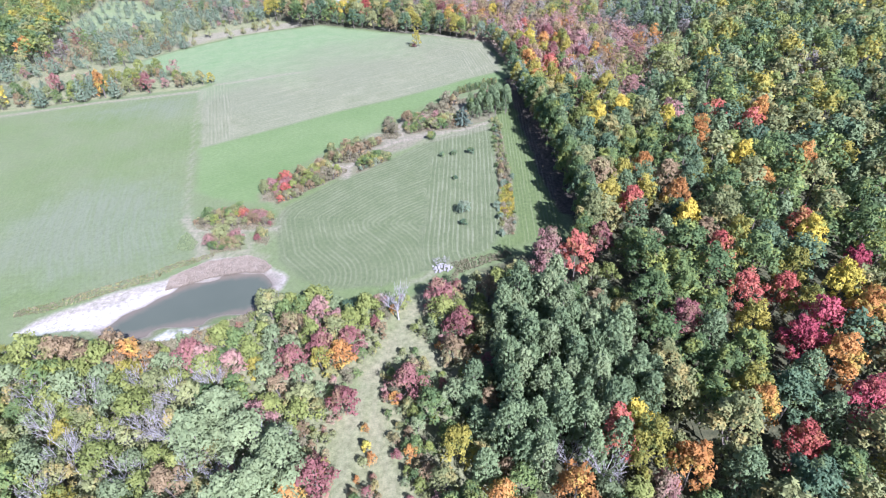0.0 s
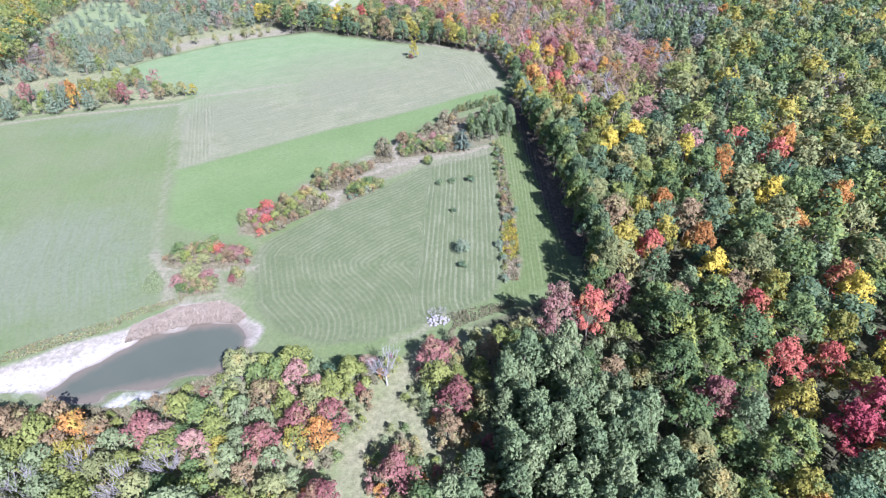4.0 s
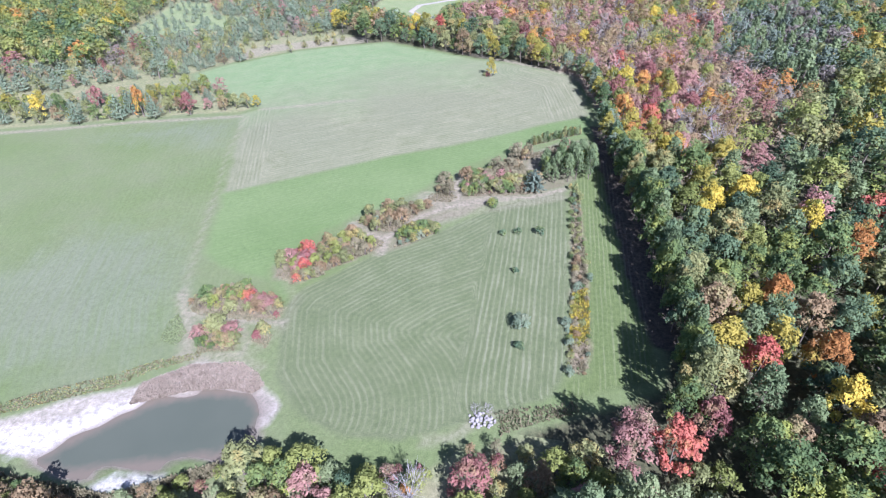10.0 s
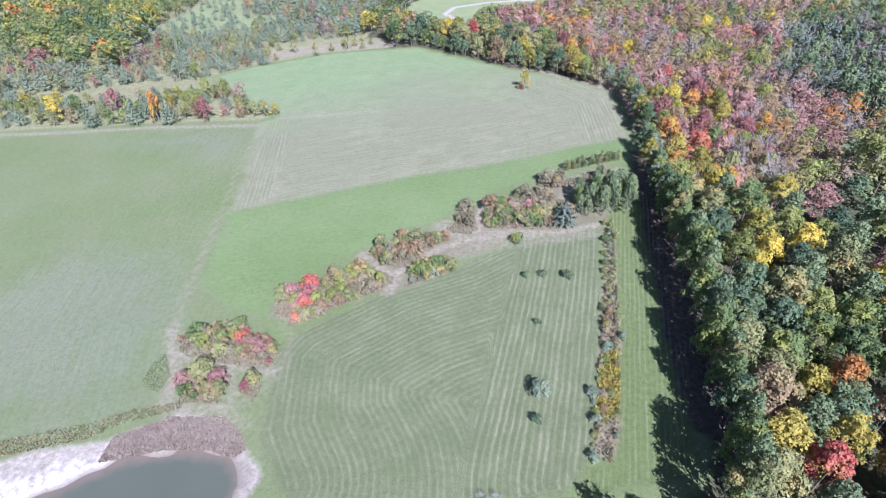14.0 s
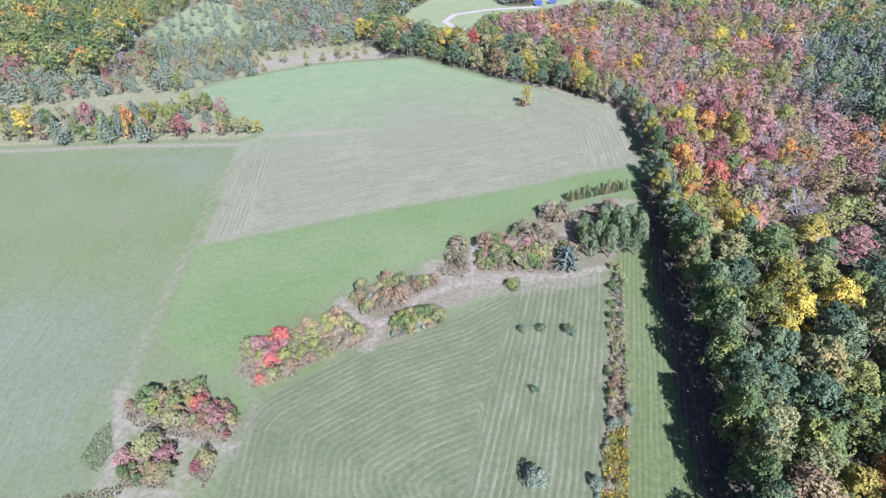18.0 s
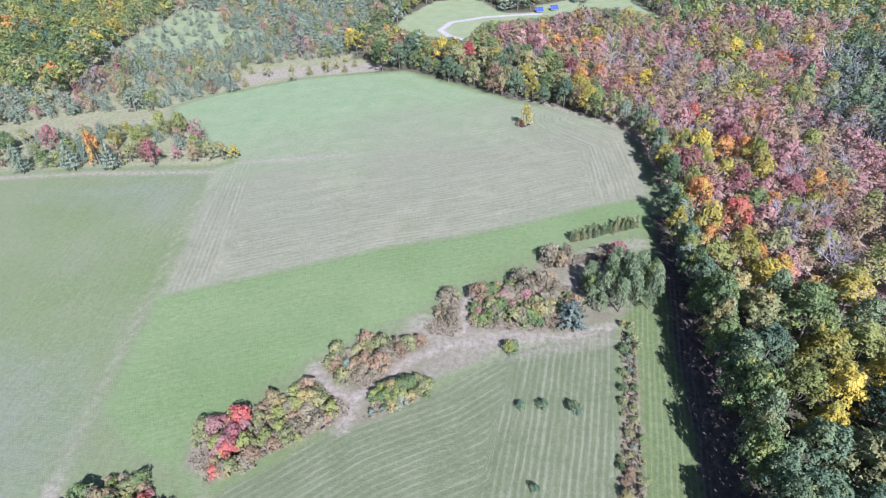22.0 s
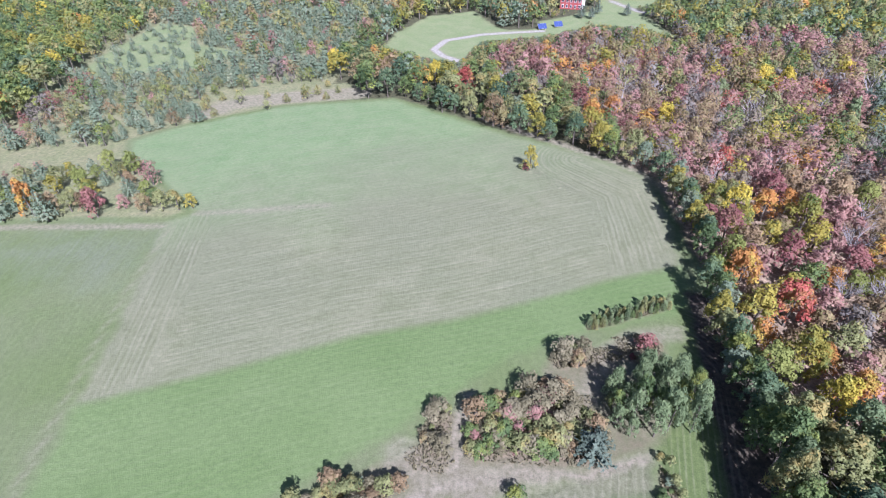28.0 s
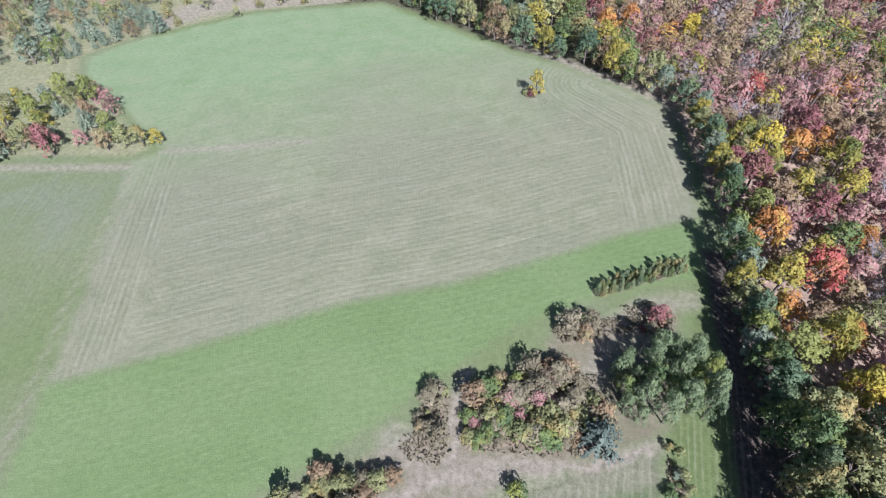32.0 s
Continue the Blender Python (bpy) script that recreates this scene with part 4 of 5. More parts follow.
for x, y, hue in SOUTH:
    free(x, y, 3.5)
    plant("mid" if hue != "yellow" else "small", hue, x, y, rng.uniform(0.75, 1.0) if hue != "yellow" else 0.35, 1.0, rng.integers(4), rng.uniform(0, 6.28), "south of the meadow")
for x, y in [(-36.4, -110.1), (-29.8, -114.7), (-42.5, -105.2), (-45, -109.5), (-32.3, -119.3), (-36, -121.7)]:
    free(x, y, 5)
    plant("broad", "pale", x, y, 1.0, 0.95, rng.integers(4), rng.uniform(0, 6.28), "south of the meadow")
for x, y in [(-54.6, -104.5), (-61.3, -106.4), (-37.9, -116.3), (-12.5, -76.5), (-75.4, -103.1), (-32.5, -109.4),
    (17.1, -114.9), (22.3, -117.7), (-56.6, -104.4), (-69.4, -98.6), (-53.8, -98.4), (-61.9, -93.8),
    (-82.2, -96.4), (-67.6, -110.3), (-45.5, -113.8), (-56.4, -114.1), (-69.1, -116.3), (-47.5, -94.9),
    (-49.7, -107.2), (-63.7, -108.4)]:
    free(x, y, 2)
    plant("bare", "grey", x, y, rng.uniform(0.85, 1.2), 1.1, rng.integers(3), rng.uniform(0, 6.28), "south of the meadow")
for k in range(1600):
    x, y = rng.uniform(-5, 60), rng.uniform(-128, -50)
    if inside(STAND, x, y) > -0.5 and free(x, y, 2.65):
        plant("poplar", ("poplar", "poplar", "pale")[k % 3], x, y, rng.uniform(0.68, 0.92), rng.uniform(1.05, 1.4), rng.integers(3), rng.uniform(0, 6.28), "in a dense stand")
for x, y in [(1.6, -102.8), (3.1, -107.7), (5.5, -112.3), (3, -97.7), (3.3, -116.2), (6.6, -118.4)]:
    if free(x, y, 2.5):
        plant("poplar", "poplar", x, y, 0.75, 0.85, rng.integers(3), rng.uniform(0, 6.28), "south of the meadow")
TRAILS = [p for p in PATHS[10:13]]
for k in range(14000):
    x, y = rng.uniform(-135, 36), rng.uniform(-136, -66)
    if inside(FIELD, x, y) > -1.5 or inside(BANK, x, y) > -1.5 or inside(STAND, x, y) > -1 or min(along(l, x, y) - w_ for l, w_, _ in TRAILS) < 1.0 or x < -92 - (y + 120) * 0.9:
        continue
    beside = min(along(l, x, y) - w_ for l, w_, _ in TRAILS)
    if beside < 7:
        scale, gap = rng.uniform(0.2, 0.3 + 0.05 * beside), 1.6
    elif x < -38 and inside(BANK, x, y) > -9:
        scale, gap = rng.uniform(0.3, 0.5), 2.6
    elif x > -12 and x < 8 and y > -84:
        scale, gap = rng.uniform(0.5, 0.8), 2.9
    elif x > -50:
        scale, gap = rng.uniform(0.7, 1.05), 3.3
    else:
        scale, gap = rng.uniform(0.8, 1.3), 3.5
    if free(x, y, gap):
        hue = rng.choice(["green", "lime", "pale", "brown", "pink", "maroon", "olive", "gold", "dark"],
                         p=[0.16, 0.22, 0.22, 0.1, 0.05, 0.03, 0.16, 0.05, 0.01] if x > -50 else [0.11, 0.27, 0.36, 0.07, 0.01, 0.0, 0.13, 0.05, 0.0])
        if beside < 7 and rng.uniform() < 0.6:
            hue = rng.choice(["pink", "brown", "maroon", "olive", "green", "weed", "brown", "olive", "orange"])
        if COUNT.get("small", 0) > 285 and scale <= 0.95:
            far_plant("small", hue, x, y, scale, rng.uniform(0.9, 1.2), rng, NEAR if scale > 0.6 else FAR)
            continue
        plant("mid" if scale > 0.95 else "small", hue, x, y, scale * (0.8 if scale > 0.95 else 1.0), rng.uniform(0.9, 1.2), rng.integers(4), rng.uniform(0, 6.28), "south of the meadow")

# hedges and thickets in the meadows
x, y = 8.3, 21.4
free(x, y, 4.5)
plant("conifer", "spruce", x, y, 1.25, 0.85, 0, 0.4, "at a thicket edge")
for outline, hues, scale, gap, side in HEDGES:
    a = np.array([p[:2] for p in outline])
    lo, hi = a.min(0), a.max(0)
    for k in range(int(80 + 9 * np.prod(hi - lo))):
        x, y = rng.uniform(lo, hi)
        if inside(outline, x, y) > rng.uniform(-0.7, 0.9) and min(along(l, x, y) - w_ for l, w_, _ in PATHS[1:10]) > 1.2 and free(x, y, gap * rng.uniform(0.7, 1.35)):
            hue = hues[rng.integers(len(hues))]
            ruddy = (x - lo[0]) / (hi[0] - lo[0])
            if (side == 1 and ruddy > 0.55 or side < 0 and ruddy < 0.3) and rng.uniform() < 0.45:
                hue = rng.choice(["pink", "pink", "maroon", "red"])
            if side == 9:       # a row of young upright trees
                plant("poplar", hue, x, y, rng.uniform(0.13, 0.21), rng.uniform(0.9, 1.2), rng.integers(3), rng.uniform(0, 6.28), "in a young hedgerow")
                continue
            plant("bush" if scale > 0.76 else "shrub", hue, x, y, min(1.0, scale) * rng.choice([0.45, 0.65, 0.9, 1.15, 1.45]) * rng.uniform(0.85, 1.15), rng.uniform(0.75, 1.2), rng.integers(4), rng.uniform(0, 6.28), "in a hedge thicket")
for x, y, hue, s in [(0, -1.4, "dark", 0.75), (3.9, -0.2, "dark", 0.8), (9.4, -0.1, "dark", 1.0), (3.5, -16.5, "dark", 0.65),
    (5, -35, "pine", 1.5), (4.4, -41.2, "dark", 0.8), (-3.2, 11.7, "green", 1.3), (14.3, -47.2, "pine", 0.8),
    (17.1, -29.6, "pine", 0.8), (14.4, -33.6, "pine", 0.9), (19.7, 10.4, "pine", 0.9), (18.6, 1.1, "pine", 0.9),
    (18.2, -23.3, "gold", 0.7), (17.4, -26.6, "yellow", 0.65), (18.6, -29.4, "gold", 0.7),
    (16.5, -36.7, "yellow", 0.6), (15.8, -40.7, "gold", 0.8)]:
    if free(x, y, 1.0):
        plant("shrub", hue, x, y, s, 1.1, rng.integers(4), rng.uniform(0, 6.28), "standing in mown grass")
GROUP = [(11.2, 28.6), (12.9, 26.6), (19.8, 25.2), (26, 29.3), (26.6, 35.2), (23.5, 40.5), (15.4, 38.5), (11, 36)]
a = np.array(GROUP)
for k in range(500):
    x, y = rng.uniform(a.min(0), a.max(0))
    if inside(GROUP, x, y) > 0 and free(x, y, 2.7):
        plant("mid", ("poplar", "green", "poplar")[k % 3], x, y, rng.uniform(0.46, 0.6) * (0.7 if x < 15 else 1.0), rng.uniform(1.7, 2.2), rng.integers(3), rng.uniform(0, 6.28), "between lane and meadow")
for x, y, s in [(12.2, 35, 0.45), (11.4, 33.1, 0.3), (18.9, 22.8, 0.25), (20.6, 22.3, 0.3), (20.8, 18.8, 0.32),
    (21.6, 16.9, 0.28)]:
    plant("small" if s < 0.4 else "poplar", "olive" if s < 0.4 else "poplar", x, y, s, 1.1, rng.integers(3), rng.uniform(0, 6.28), "between lane and meadow")
x, y = -8.8, 115.6
plant("small", "gold", x, y, 0.72, 1.5, 1, 0.0, "alone in the hayfield")
plant("shrub", "olive", x - 2.6, y + 0.6, 0.8, 1.0, 2, 0.0, "alone in the hayfield")
plant("shrub", "maroon", x - 1.5, y, 0.9, 1.0, 1, 0.0, "alone in the hayfield")

# the copse west of the track
COPSE = [(-265, 46), (-186, 60), (-143, 69.5), (-106, 75.5), (-101, 79), (-110, 85), (-127, 90), (-145, 93), (-193, 81), (-268, 66)]
for x, y, hue in [(-187.2, 67.7, "yellow"), (-178.0, 65.5, "brown"), (-167.8, 63.1, "pine"), (-168.9, 71.8, "olive"), (-168.4, 78.0, "maroon"), (-152.0, 67.2, "pine"), (-150.4, 72.4, "pine"), (-144.6, 70.6, "orange"), (-140.9, 73.6, "brown"), (-138.5, 68.9, "pine"), (-135.6, 74.3, "olive"), (-139.1, 85.3, "lime"), (-139.1, 96.8, "lime"), (-132.2, 92.7, "olive"), (-126.0, 73.0, "maroon"), (-130.9, 96.3, "lime"), (-113.4, 77.1, "brown"), (-109.6, 79.2, "olive"), (-105.0, 79.8, "olive"), (-101.4, 81.1, "gold"), (-162.2, 66.7, "green"), (-120.7, 77.8, "pink"), (-180.1, 71.7, "green"), (-130.9, 74.8, "brown")]:
    free(x, y, 4)
    size = {"lime": 0.95, "orange": 1.05, "maroon": 1.0, "pine": 1.15, "yellow": 1.0, "pink": 0.6, "gold": 0.6}.get(hue, 0.8)
    plant("conifer" if hue == "pine" else "small", hue, x, y, size, 1.6 if hue == "orange" else 1.3 if hue in ("maroon", "pine", "yellow") else 1.1, rng.integers(4), rng.uniform(0, 6.28), "in the copse")
for k in range(1500):
    x, y = rng.uniform(-265, -100), rng.uniform(44, 95)
    if inside(COPSE, x, y) > 0.5 and free(x, y, 4.6):
        hue = rng.choice(["brown", "olive", "green", "pine", "gold", "lime", "olive", "pine"])
        plant("conifer" if hue == "pine" else "small", hue, x, y, rng.uniform(0.6, 0.95), 1.05, rng.integers(4), rng.uniform(0, 6.28), "in the copse")

# woods: the rest


def wood_hue(x, y, red):
    if inside(PURPLE_FAR, x, y) > rng.normal(0, 4):
        return rng.choice(["poplar", "pine", "poplar", "grey", "spruce"])
    drift = noise.noise((x / 26, y / 26, 4.0))
    if red > rng.normal(0, 5):
        if y < 105 and rng.uniform() < 0.7:
            return rng.choice(["brown", "olive", "green", "gold", "orange", "pink", "maroon", "grey", "lime"], p=[0.28, 0.16, 0.08, 0.08, 0.11, 0.16, 0.03, 0.07, 0.03])
        if drift > 0.22:
            return rng.choice(["green", "olive", "gold", "brown", "grey"])
        return rng.choice(["pink", "maroon", "brown", "grey", "orange", "gold", "olive", "green", "red"], p=[0.34, 0.04, 0.25, 0.17, 0.05, 0.04, 0.07, 0.03, 0.01])
    if x < -100 and inside(OAKS_WEST, x, y) > rng.normal(0, 3):
        return rng.choice(["green", "olive", "lime", "gold", "dark", "orange", "yellow"], p=[0.42, 0.24, 0.12, 0.07, 0.12, 0.02, 0.01])
    if x < -100:
        if drift > 0.0 or (drift > -0.12 and rng.uniform() < 0.5):
            return rng.choice(["pine", "pine", "pine", "pine", "pine", "olive"])
        if drift < -0.3:
            return rng.choice(["maroon", "maroon", "brown", "pink", "olive", "grey", "pine"])
        return rng.choice(["olive", "green", "pine", "lime", "pine", "brown", "pink"])
    if y > 110:
        return rng.choice(["green", "olive", "gold", "pine", "dark", "brown", "orange"], p=[0.32, 0.24, 0.1, 0.14, 0.1, 0.08, 0.02])
    if y < 5 and x > 44:
        return rng.choice(["green", "dark", "poplar", "olive", "gold", "brown", "lime", "orange", "red", "pink"], p=[0.36, 0.17, 0.15, 0.13, 0.06, 0.03, 0.055, 0.02, 0.01, 0.015])
    return rng.choice(["green", "dark", "poplar", "olive", "lime", "gold", "brown", "grey"], p=[0.32, 0.13, 0.12, 0.22, 0.1, 0.07, 0.02, 0.02])


# bushy trees along the far edge of the meadow
top = FIELD[4:13]
for (ax, ay), (bx, by) in zip(top, top[1:]):
    run = math.hypot(bx - ax, by - ay)
    for k in range(int(run / 3.6)):
        f = (k + rng.uniform(0.2, 0.8)) / (run / 3.6)
        out = rng.uniform(3.4, 5.5)
        x, y = ax + f * (bx - ax) - out * (by - ay) / run, ay + f * (by - ay) + out * (bx - ax) / run
        hue = rng.choice(["green", "olive", "gold", "pine", "dark", "brown", "orange"], p=[0.34, 0.24, 0.1, 0.12, 0.1, 0.08, 0.02])
        if x > -70 and free(x, y, 3.6):
            plant("mid", hue, x, y, rng.uniform(0.7, 1.1), rng.uniform(1.0, 1.3), rng.integers(4), rng.uniform(0, 6.28), "along the meadow edge")

cand = np.stack([rng.uniform(-450, 300, 110000), rng.uniform(-135, 350, 110000)], 1)
skip = (inside(FIELD, cand[:, 0], cand[:, 1]) > -1.8) | (np.max([inside(c, cand[:, 0], cand[:, 1]) for c in CLEARINGS], 0) > -1.2)
VISTAS = CLEARINGS[:2] + [[(-9, 292), (10, 292), (10, 308), (-9, 308)]]
tallest = np.full(len(cand), 99.0)
away = np.hypot(cand[:, 0], cand[:, 1] + 60)
for k in range(3, 31, 3):     # only low growth on the near side of a clearing
    ox, oy = cand[:, 0] * (1 + k / away), (cand[:, 1] + 60) * (1 + k / away) - 60
    near = np.max([inside(c, ox, oy) for c in (VISTAS if k > 6 else VISTAS + CLEARINGS[2:])], 0) > 0
    tallest = np.where(near, np.minimum(tallest, 0.6 + 0.27 * k), tallest)
skip |= (cand[:, 0] < 40 - 0.075 * np.clip(cand[:, 1], 0, 50)) & (cand[:, 0] > 0) & (cand[:, 1] < 62) & (cand[:, 1] > -50)
skip |= (inside(COPSE, cand[:, 0], cand[:, 1]) > -2) | (inside(STAND, cand[:, 0], cand[:, 1]) > -2)
skip |= (cand[:, 0] > 78 + (cand[:, 1] + 123) * 0.7) | (cand[:, 0] < -150 - (cand[:, 1] + 75) * 0.72) | ((cand[:, 0] < 36) & (cand[:, 1] < 40) & ((cand[:, 1] > -72) | (cand[:, 0] < 18))) | (cand[:, 0] > 300 - (cand[:, 1] - 200) * 0.9)
cand, tallest = cand[~skip], tallest[~skip]
reds = np.maximum(inside(RED_ZONE, cand[:, 0], cand[:, 1]), inside(RED_EAST, cand[:, 0], cand[:, 1]))
for (x, y), red, limit in zip(cand, reds, tallest):
    if any(math.hypot(x - qx, y - qy) < 2.6 for qx, qy, _ in PLACED.get((int(x // 8), int(y // 8)), ())):
        continue
    hue = wood_hue(x, y, red)
    scrub = x < -100 and inside(OAKS_WEST, x, y) < 0
    form = ("conifer" if rng.uniform() < (0.6 if scrub else 0.22) else "small") if hue == "pine" else "bare" if hue == "grey" and rng.uniform() < 0.4 and not scrub else "poplar" if hue == "poplar" else "small" if scrub or y > 195 or red > 0 else "broad"
    scale = rng.choice([0.5, 0.7, 0.9, 1.15]) * rng.uniform(0.85, 1.15) if scrub else rng.uniform(0.95, 1.4) if form in ("small", "bare", "conifer") else rng.uniform(0.7, 0.95) if y > 110 else rng.uniform(0.8, 1.15)
    if limit < 12:
        form = "conifer" if form == "conifer" else "small"
        scale = min(scale, limit / 9.0)
    if not free(x, y, scale * {"broad": 6.2 if y < 0 else 7.2, "small": 3.9 if red > 0 else 5.3 if scrub else 4.6, "poplar": 5.8, "conifer": 4.4, "bare": 3.6}[form]):
        continue
    if 30 < x < 72 and -125 < y < 112:
        plant(form, hue, x, y, scale, rng.uniform(0.9, 1.12), rng.integers(4), rng.uniform(0, 6.28), "at the woodland edge")
    else:
        far_plant(form, hue, x, y, scale, rng.uniform(0.9, 1.2) if form == "small" else rng.uniform(0.9, 1.12), rng, HORIZON if y > 235 or x < -290 or x > 190 else DISTANT if y > 175 or x < -200 or x > 105 else FAR)
for k in range(220):
    c = CLEARINGS[3 if k % 4 else 2]
    a = np.array(c)
    x, y = rng.uniform(a.min(0), a.max(0))
    if inside(c, x, y) > 1 and free(x, y, 5):
        far_plant("conifer" if k % 3 else "small", "pine" if k % 4 else "olive", x, y, rng.uniform(0.5, 0.85), 0.9, rng)
grow_woods()


# ---------------------------------------------------------------- reeds and weeds
def tufts(name, label, outline, count, hue, tall, wide, z=0.0, clear=0.0):
    """Many upright tufts of blades inside an outline, as one object."""
    a = np.array([p[:2] for p in outline])
    p = rng.uniform(a.min(0), a.max(0), (count * 4, 2))
    p = p[inside(outline, p[:, 0], p[:, 1]) > 0]
    p = p[inside(POND, p[:, 0], p[:, 1]) < clear][:count]
    n, parts = len(p), []
    base = np.column_stack([p, np.full(n, z)])
    for k in range(3):
        th = rng.uniform(0, 6.28, n)
        u = np.column_stack([np.cos(th), np.sin(th), 0 * th])
        up = np.column_stack([rng.normal(0, 0.34, (n, 2)), np.ones(n)]) * (tall * rng.uniform(0.6, 1.3, (n, 1)))
        w2 = wide * rng.uniform(0.6, 1.3, (n, 1))
        v = np.stack([base - u * w2 * 0.3, base + u * w2 * 0.3, base + up + u * w2 * 0.6, base + up * 0.9 - u * w2 * 0.6], 1).reshape(-1, 3)
        parts.append((v, np.arange(4 * n).reshape(n, 4)))
    v, f = merge(parts)
    me = tidy(name, v, f, [LEAF[hue]])
    give(me, "shade", np.repeat(np.tile(rng.uniform(0, 1, n), 3), 4))
    return tagged(new(name, me), label, name.replace("_", " "), kind="stuff")


REEDS = [(-70.5, -61.6), (-70.9, -56.6), (-63.2, -51), (-52.9, -49.4), (-48.1, -52), (-45.5, -55),
    (-47.4, -57), (-52.4, -56.2), (-60.2, -57.4)]
tufts("reed_bed", "dry pinkish-tan reeds along the pond bank", REEDS, 6500, "reed", 0.5, 0.14, -0.3, -0.3)
MARGIN = [(-104, -68.5), (-97, -67.2), (-84.7, -61.8), (-76, -58), (-70, -53.2), (-62, -49.2), (-62.5, -47.6), (-71, -50.5), (-77.5, -54.8), (-86.9, -58.8), (-97.5, -64), (-105, -66)]
tufts("weeds", "dry olive weeds along the top of the bank", MARGIN, 1500, "weed", 0.3, 0.2)
tufts("weeds", "green grass tussocks along the top of the bank", MARGIN, 900, "olive", 0.3, 0.2)
SHORE = [(-85.2, -77.6), (-63.1, -79.4), (-55.4, -75.9), (-47.4, -71.8), (-45.6, -73.8), (-51.1, -77.6), (-61.9, -82.6),
    (-82.2, -81)]
tufts("weeds", "low weeds along the southern pond shore", SHORE, 3000, "weed", 0.7, 0.2, -0.2, -1.0)
for outline, hues, scale, gap, side in HEDGES:
    a = np.array([p[:2] for p in outline])
    mid_ = a.mean(0)
    wide_ = [tuple(mid_ + (q - mid_) * (1 + 0.4 / max(2.0, np.linalg.norm(q - mid_)))) for q in a]
    tufts("weeds", "dry weeds and briars filling a hedge thicket", wide_, int(30 + 4.5 * np.prod(a.max(0) - a.min(0)) ** 0.93), "weed", 0.35, 0.22)

# ---------------------------------------------------------------- the farmhouse in the distance
RED_PAINT = plain("red_siding", (0.22, 0.05, 0.05), (0.3, 0.075, 0.07), 1.5, 0.7)
WHITE_PAINT = plain("white_paint", (0.7, 0.7, 0.68), (0.8, 0.8, 0.78), 1.5, 0.6)
ROOFING = plain("metal_roof", (0.3, 0.33, 0.38), (0.4, 0.43, 0.48), 0.8, 0.4)
GLASS = plain("window_glass", (0.03, 0.035, 0.045), (0.05, 0.055, 0.07), 1.0, 0.1)
PANEL = plain("solar_cells", (0.03, 0.045, 0.12), (0.045, 0.065, 0.17), 1.2, 0.2)
METAL = plain("grey_metal", (0.3, 0.3, 0.31), (0.45, 0.45, 0.46), 3.0, 0.45)
ROCK = plain("pale_rock", (0.13, 0.124, 0.118), (0.28, 0.272, 0.262), 1.2, 0.9, 0.6)


def part(name, bm, material, parent, label="", at=None):
    me = bpy.data.meshes.new(name)
    bm.to_mesh(me), bm.free()
    me.materials.append(material)
    ob = new(name, me)
    ob.parent = parent
    if at is not None:
        ob.matrix_basis = at
    return tagged(ob, label)


def box(x0, y0, z0, x1, y1, z1, edge=0.0):
    bm = bmesh.new()
    bmesh.ops.create_cube(bm, size=1.0, matrix=Matrix.Translation(((x0 + x1) / 2, (y0 + y1) / 2, (z0 + z1) / 2)) @ Matrix.Diagonal((x1 - x0, y1 - y0, z1 - z0, 1)))
    if edge:
        bmesh.ops.bevel(bm, geom=bm.edges[:], offset=edge, segments=1, affect="EDGES")
    return bm


def gable(length, depth, eave, ridge, over=0.0, thick=0.0):
    """A gabled prism, or with thick a pair of roof slopes, ridge along x."""
    bm = bmesh.new()
    hx, hy = length / 2 + over, depth / 2
    if thick:
        drop = over * (ridge - eave) / hy
        line = [(-hy - over, eave - drop), (0, ridge), (hy + over, eave - drop), (hy + over, eave - drop + thick), (0, ridge + thick * 1.3), (-hy - over, eave - drop + thick)]
    else:
        line = [(-hy, 0), (hy, 0), (hy, eave), (0, ridge), (-hy, eave)]
    a, b = [bm.verts.new((-hx, y, z)) for y, z in line], [bm.verts.new((hx, y, z)) for y, z in line]
    bm.faces.new(a[::-1]), bm.faces.new(b)
    for k in range(len(line)):
        bm.faces.new((a[k], a[(k + 1) % len(line)], b[(k + 1) % len(line)], b[k]))
    bmesh.ops.recalc_face_normals(bm, faces=bm.faces)
    return bm


hx_, hy_ = 0.9, 300.8
house = tagged(new("house"), "red two-storey house with grey-blue metal roof and white gable", "house")
house.matrix_basis = pose(hx_, hy_, 0, 0, 0, -12)
part("wall", gable(12, 8, 5.6, 8.4), RED_PAINT, house)
part("gable_wall", gable(0.2, 8.1, 5.6, 8.45), WHITE_PAINT, house, "white-painted gable end", pose(6.08, 0, 0))
part("roof", gable(12, 8, 5.65, 8.5, 0.5, 0.18), ROOFING, house)
part("chimney", box(-2.4, -0.4, 7.4, -1.6, 0.4, 10.0), ROCK, house, "pale masonry chimney")
for k in range(5):
    for z0 in (1.0, 3.8):
        x0 = -4.9 + 2.3 * k
        wdw = part("window", box(x0 - 0.1, -4.1, z0 - 0.1, x0 + 1.1, -3.98, z0 + 1.5), WHITE_PAINT, house, "white-framed window")
        part("pane", box(x0, -4.14, z0, x0 + 1.0, -4.105, z0 + 1.4), GLASS, wdw)
for y0 in (-2.6, 1.4):
    wdw = part("window", box(6.19, y0 - 0.1, 3.7, 6.28, y0 + 1.1, 5.2), RED_PAINT, house)
    part("pane", box(6.285, y0, 3.8, 6.31, y0 + 1.0, 5.1), GLASS, wdw)

for x, y, s in [(14.6, 289.4, 0.9), (29.6, 286.3, 0.8), (6.0, 280.6, 0.9), (11.3, 280.0, 0.75)]:
    plant("conifer", "spruce", x, y, s, 1.15, 0, x, "beside the farmhouse lawn")


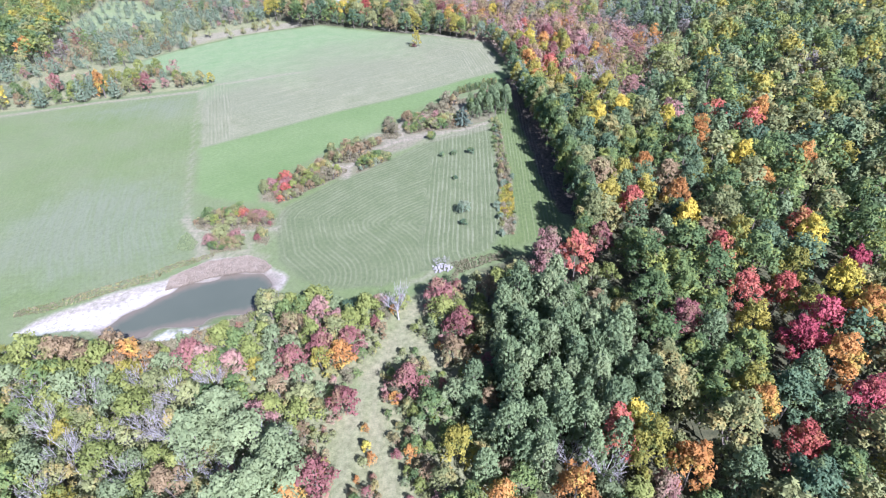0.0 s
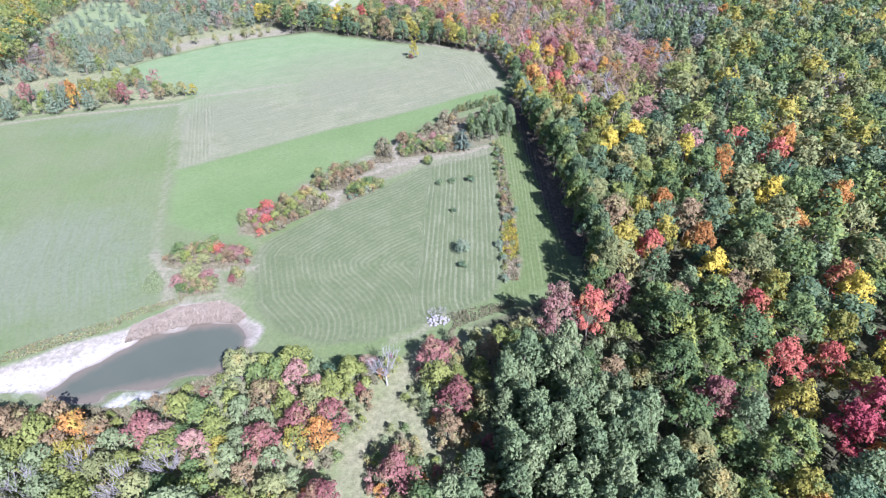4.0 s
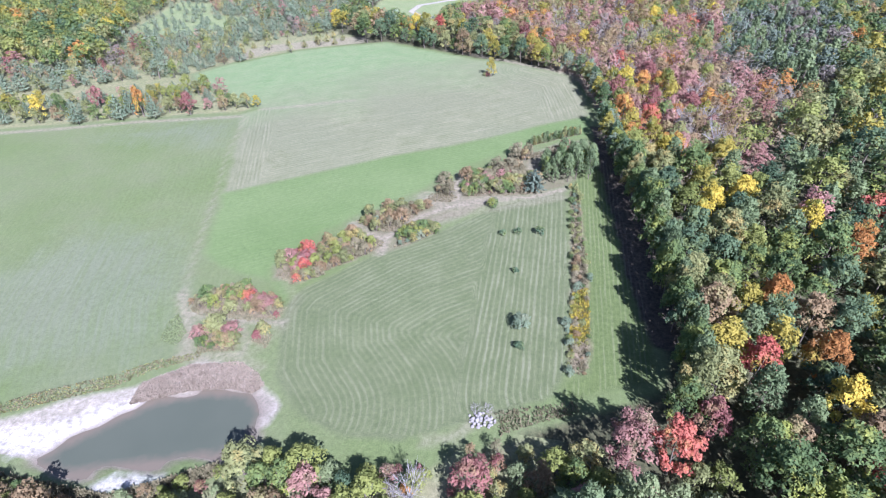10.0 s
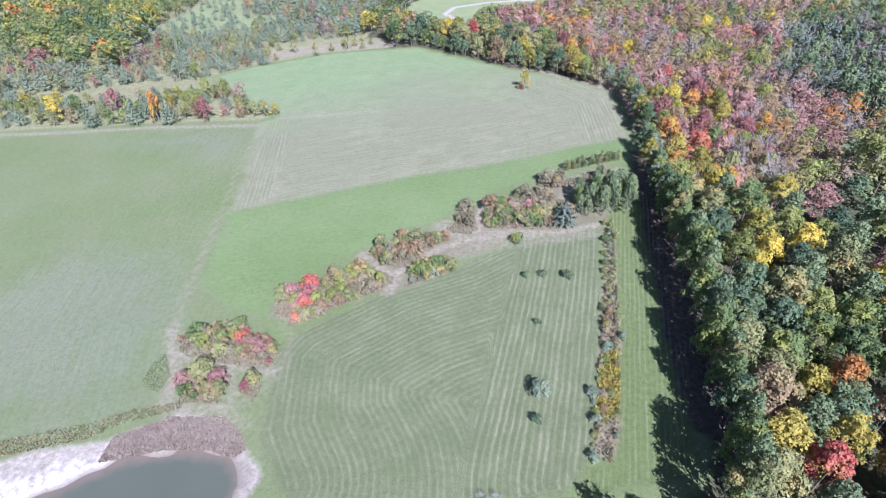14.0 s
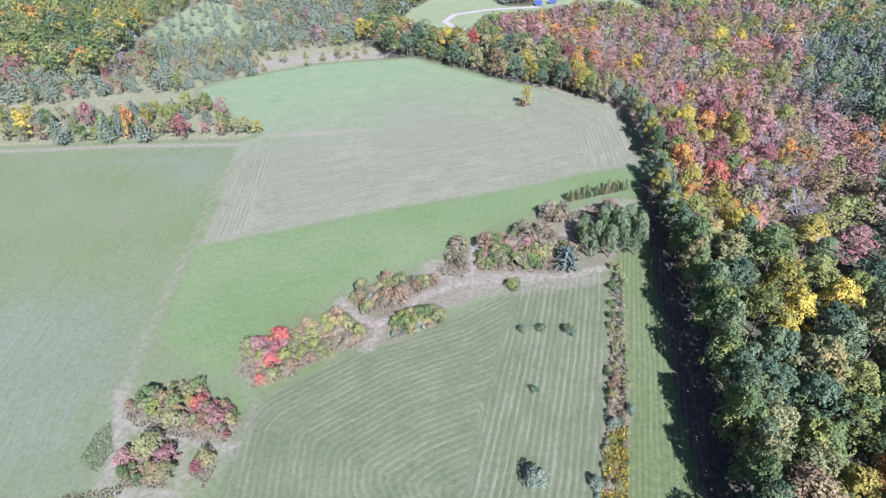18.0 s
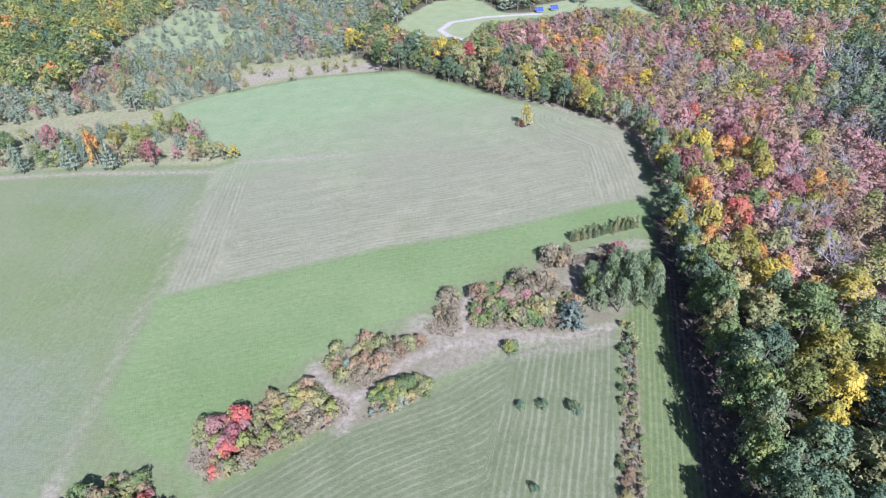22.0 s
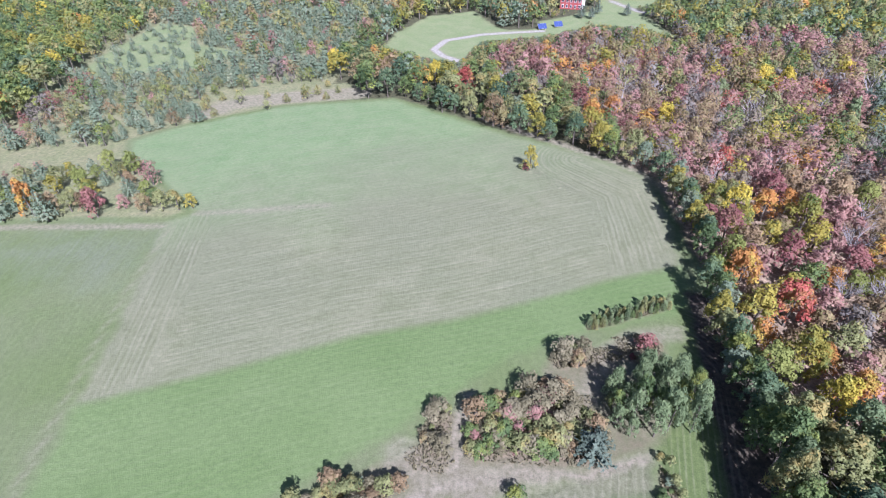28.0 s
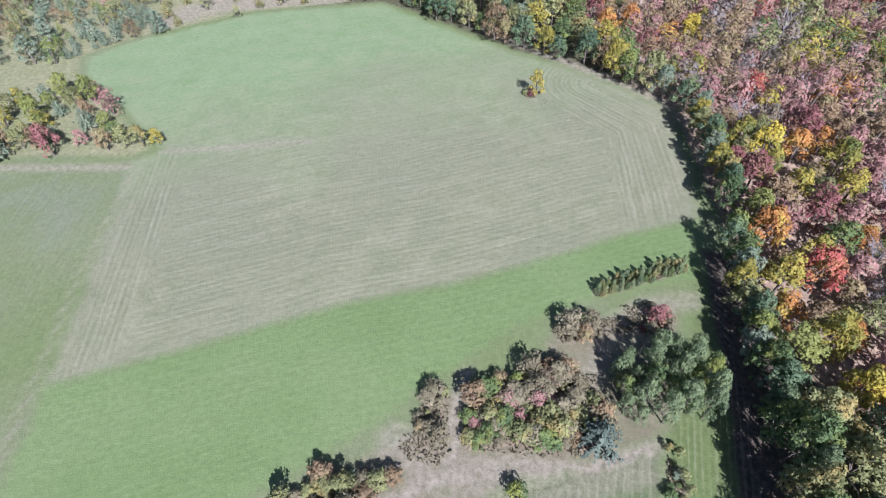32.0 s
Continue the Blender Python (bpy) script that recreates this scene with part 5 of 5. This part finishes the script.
def solar_table(x, y, turn):
    t = tagged(new("solar_array"), "tilted blue solar panels on a ground rack", "solar panel", "solar arrays by the drive")
    t.matrix_basis = pose(x, y, 0, 0, 0, turn) @ Matrix.Diagonal((0.75, 0.75, 0.75, 1))
    tilt = pose(0, 0, 1.9, 38)
    part("rack", box(-2.9, -2.1, -0.12, 2.9, 2.1, -0.02), METAL, t, "", tilt)
    for i in range(4):
        for j in range(2):
            part("solar_panel", box(-2.85 + i * 1.44, -2.05 + j * 2.06, 0.0, -1.45 + i * 1.44, -0.03 + j * 2.06, 0.05), PANEL, t, "", tilt)
    for sx in (-2.2, 2.2):
        part("post", box(sx - 0.08, 0.6, -0.1, sx + 0.08, 0.76, 2.4), METAL, t)
        part("post", box(sx - 0.08, -1.0, -0.1, sx + 0.08, -0.84, 1.1), METAL, t)


for x, y in [(-13.2, 259.6), (-5.4, 264.1)]:
    solar_table(x, y, 20)

PATCH = [(-73.5, -44.8), (-74.5, -39.1), (-73.4, -36.5), (-68.6, -42.2), (-68.8, -46.4)]
tufts("weeds", "pale green weed patch beside the track", PATCH, 600, "pale", 0.25, 0.16)
# goldenrod in the strip beside the lane
ROD = [(16.6, -23.5), (20.2, -21.4), (19.3, -36.3), (14.9, -42.7), (14.9, -37)]
tufts("goldenrod", "tall goldenrod in full yellow bloom beside the lane", ROD, 330, "yellow", 0.6, 0.14)
tufts("goldenrod", "yellow goldenrod in the strip beside the lane", ROD, 900, "gold", 0.5, 0.16)
# the heap of pale field stones at the foot of the meadow, with briars beside it
def stone(seed):
    """One rough field stone, about a metre across."""
    r2 = np.random.default_rng(seed)
    bm = bmesh.new()
    bmesh.ops.create_icosphere(bm, subdivisions=2, radius=0.5)
    for v in bm.verts:
        v.co *= 1 + 0.3 * noise.noise(v.co * 2.3 + Vector((seed * 7.1, 0, 0)))
        v.co.z *= 0.7
    me = bpy.data.meshes.new("rock")
    bm.to_mesh(me), bm.free()
    me.materials.append(ROCK)
    return me


STONES = [stone(k) for k in range(5)]
heap = tagged(new("rock_pile"), "heap of bleached grey field stones at the meadow edge", "rock pile")
heap.matrix_basis = pose(-2.2, -59.4, 0)
for k in range(46):
    a, out = rng.uniform(0, 6.28), 2.3 * rng.uniform(0, 1) ** 0.6
    o = new("rock", STONES[k % 5])
    o.parent = heap
    size = rng.uniform(0.3, 0.8)
    o.matrix_basis = pose(1.15 * out * math.cos(a), 0.8 * out * math.sin(a), max(0.12, 0.75 * (1 - out / 2.4)), rng.uniform(-25, 25), rng.uniform(-25, 25), rng.uniform(0, 360)) @ Matrix.Diagonal((size, size, size, 1))
for k, (x, y) in enumerate([(-3.4, -57.5), (-1.1, -57.4)]):
    plant("bare", "grey", x, y, 0.36, 0.55, k % 3, k * 2.0, "dead and bleached")
BRIARS = [(0.1, -57.4), (5.8, -56.0), (14.9, -53.8), (15.7, -56.1), (5.5, -60.3), (1.4, -62.4)]
tufts("briars", "dry briars and weeds along the shaded meadow foot", BRIARS, 420, "weed", 0.4, 0.18)
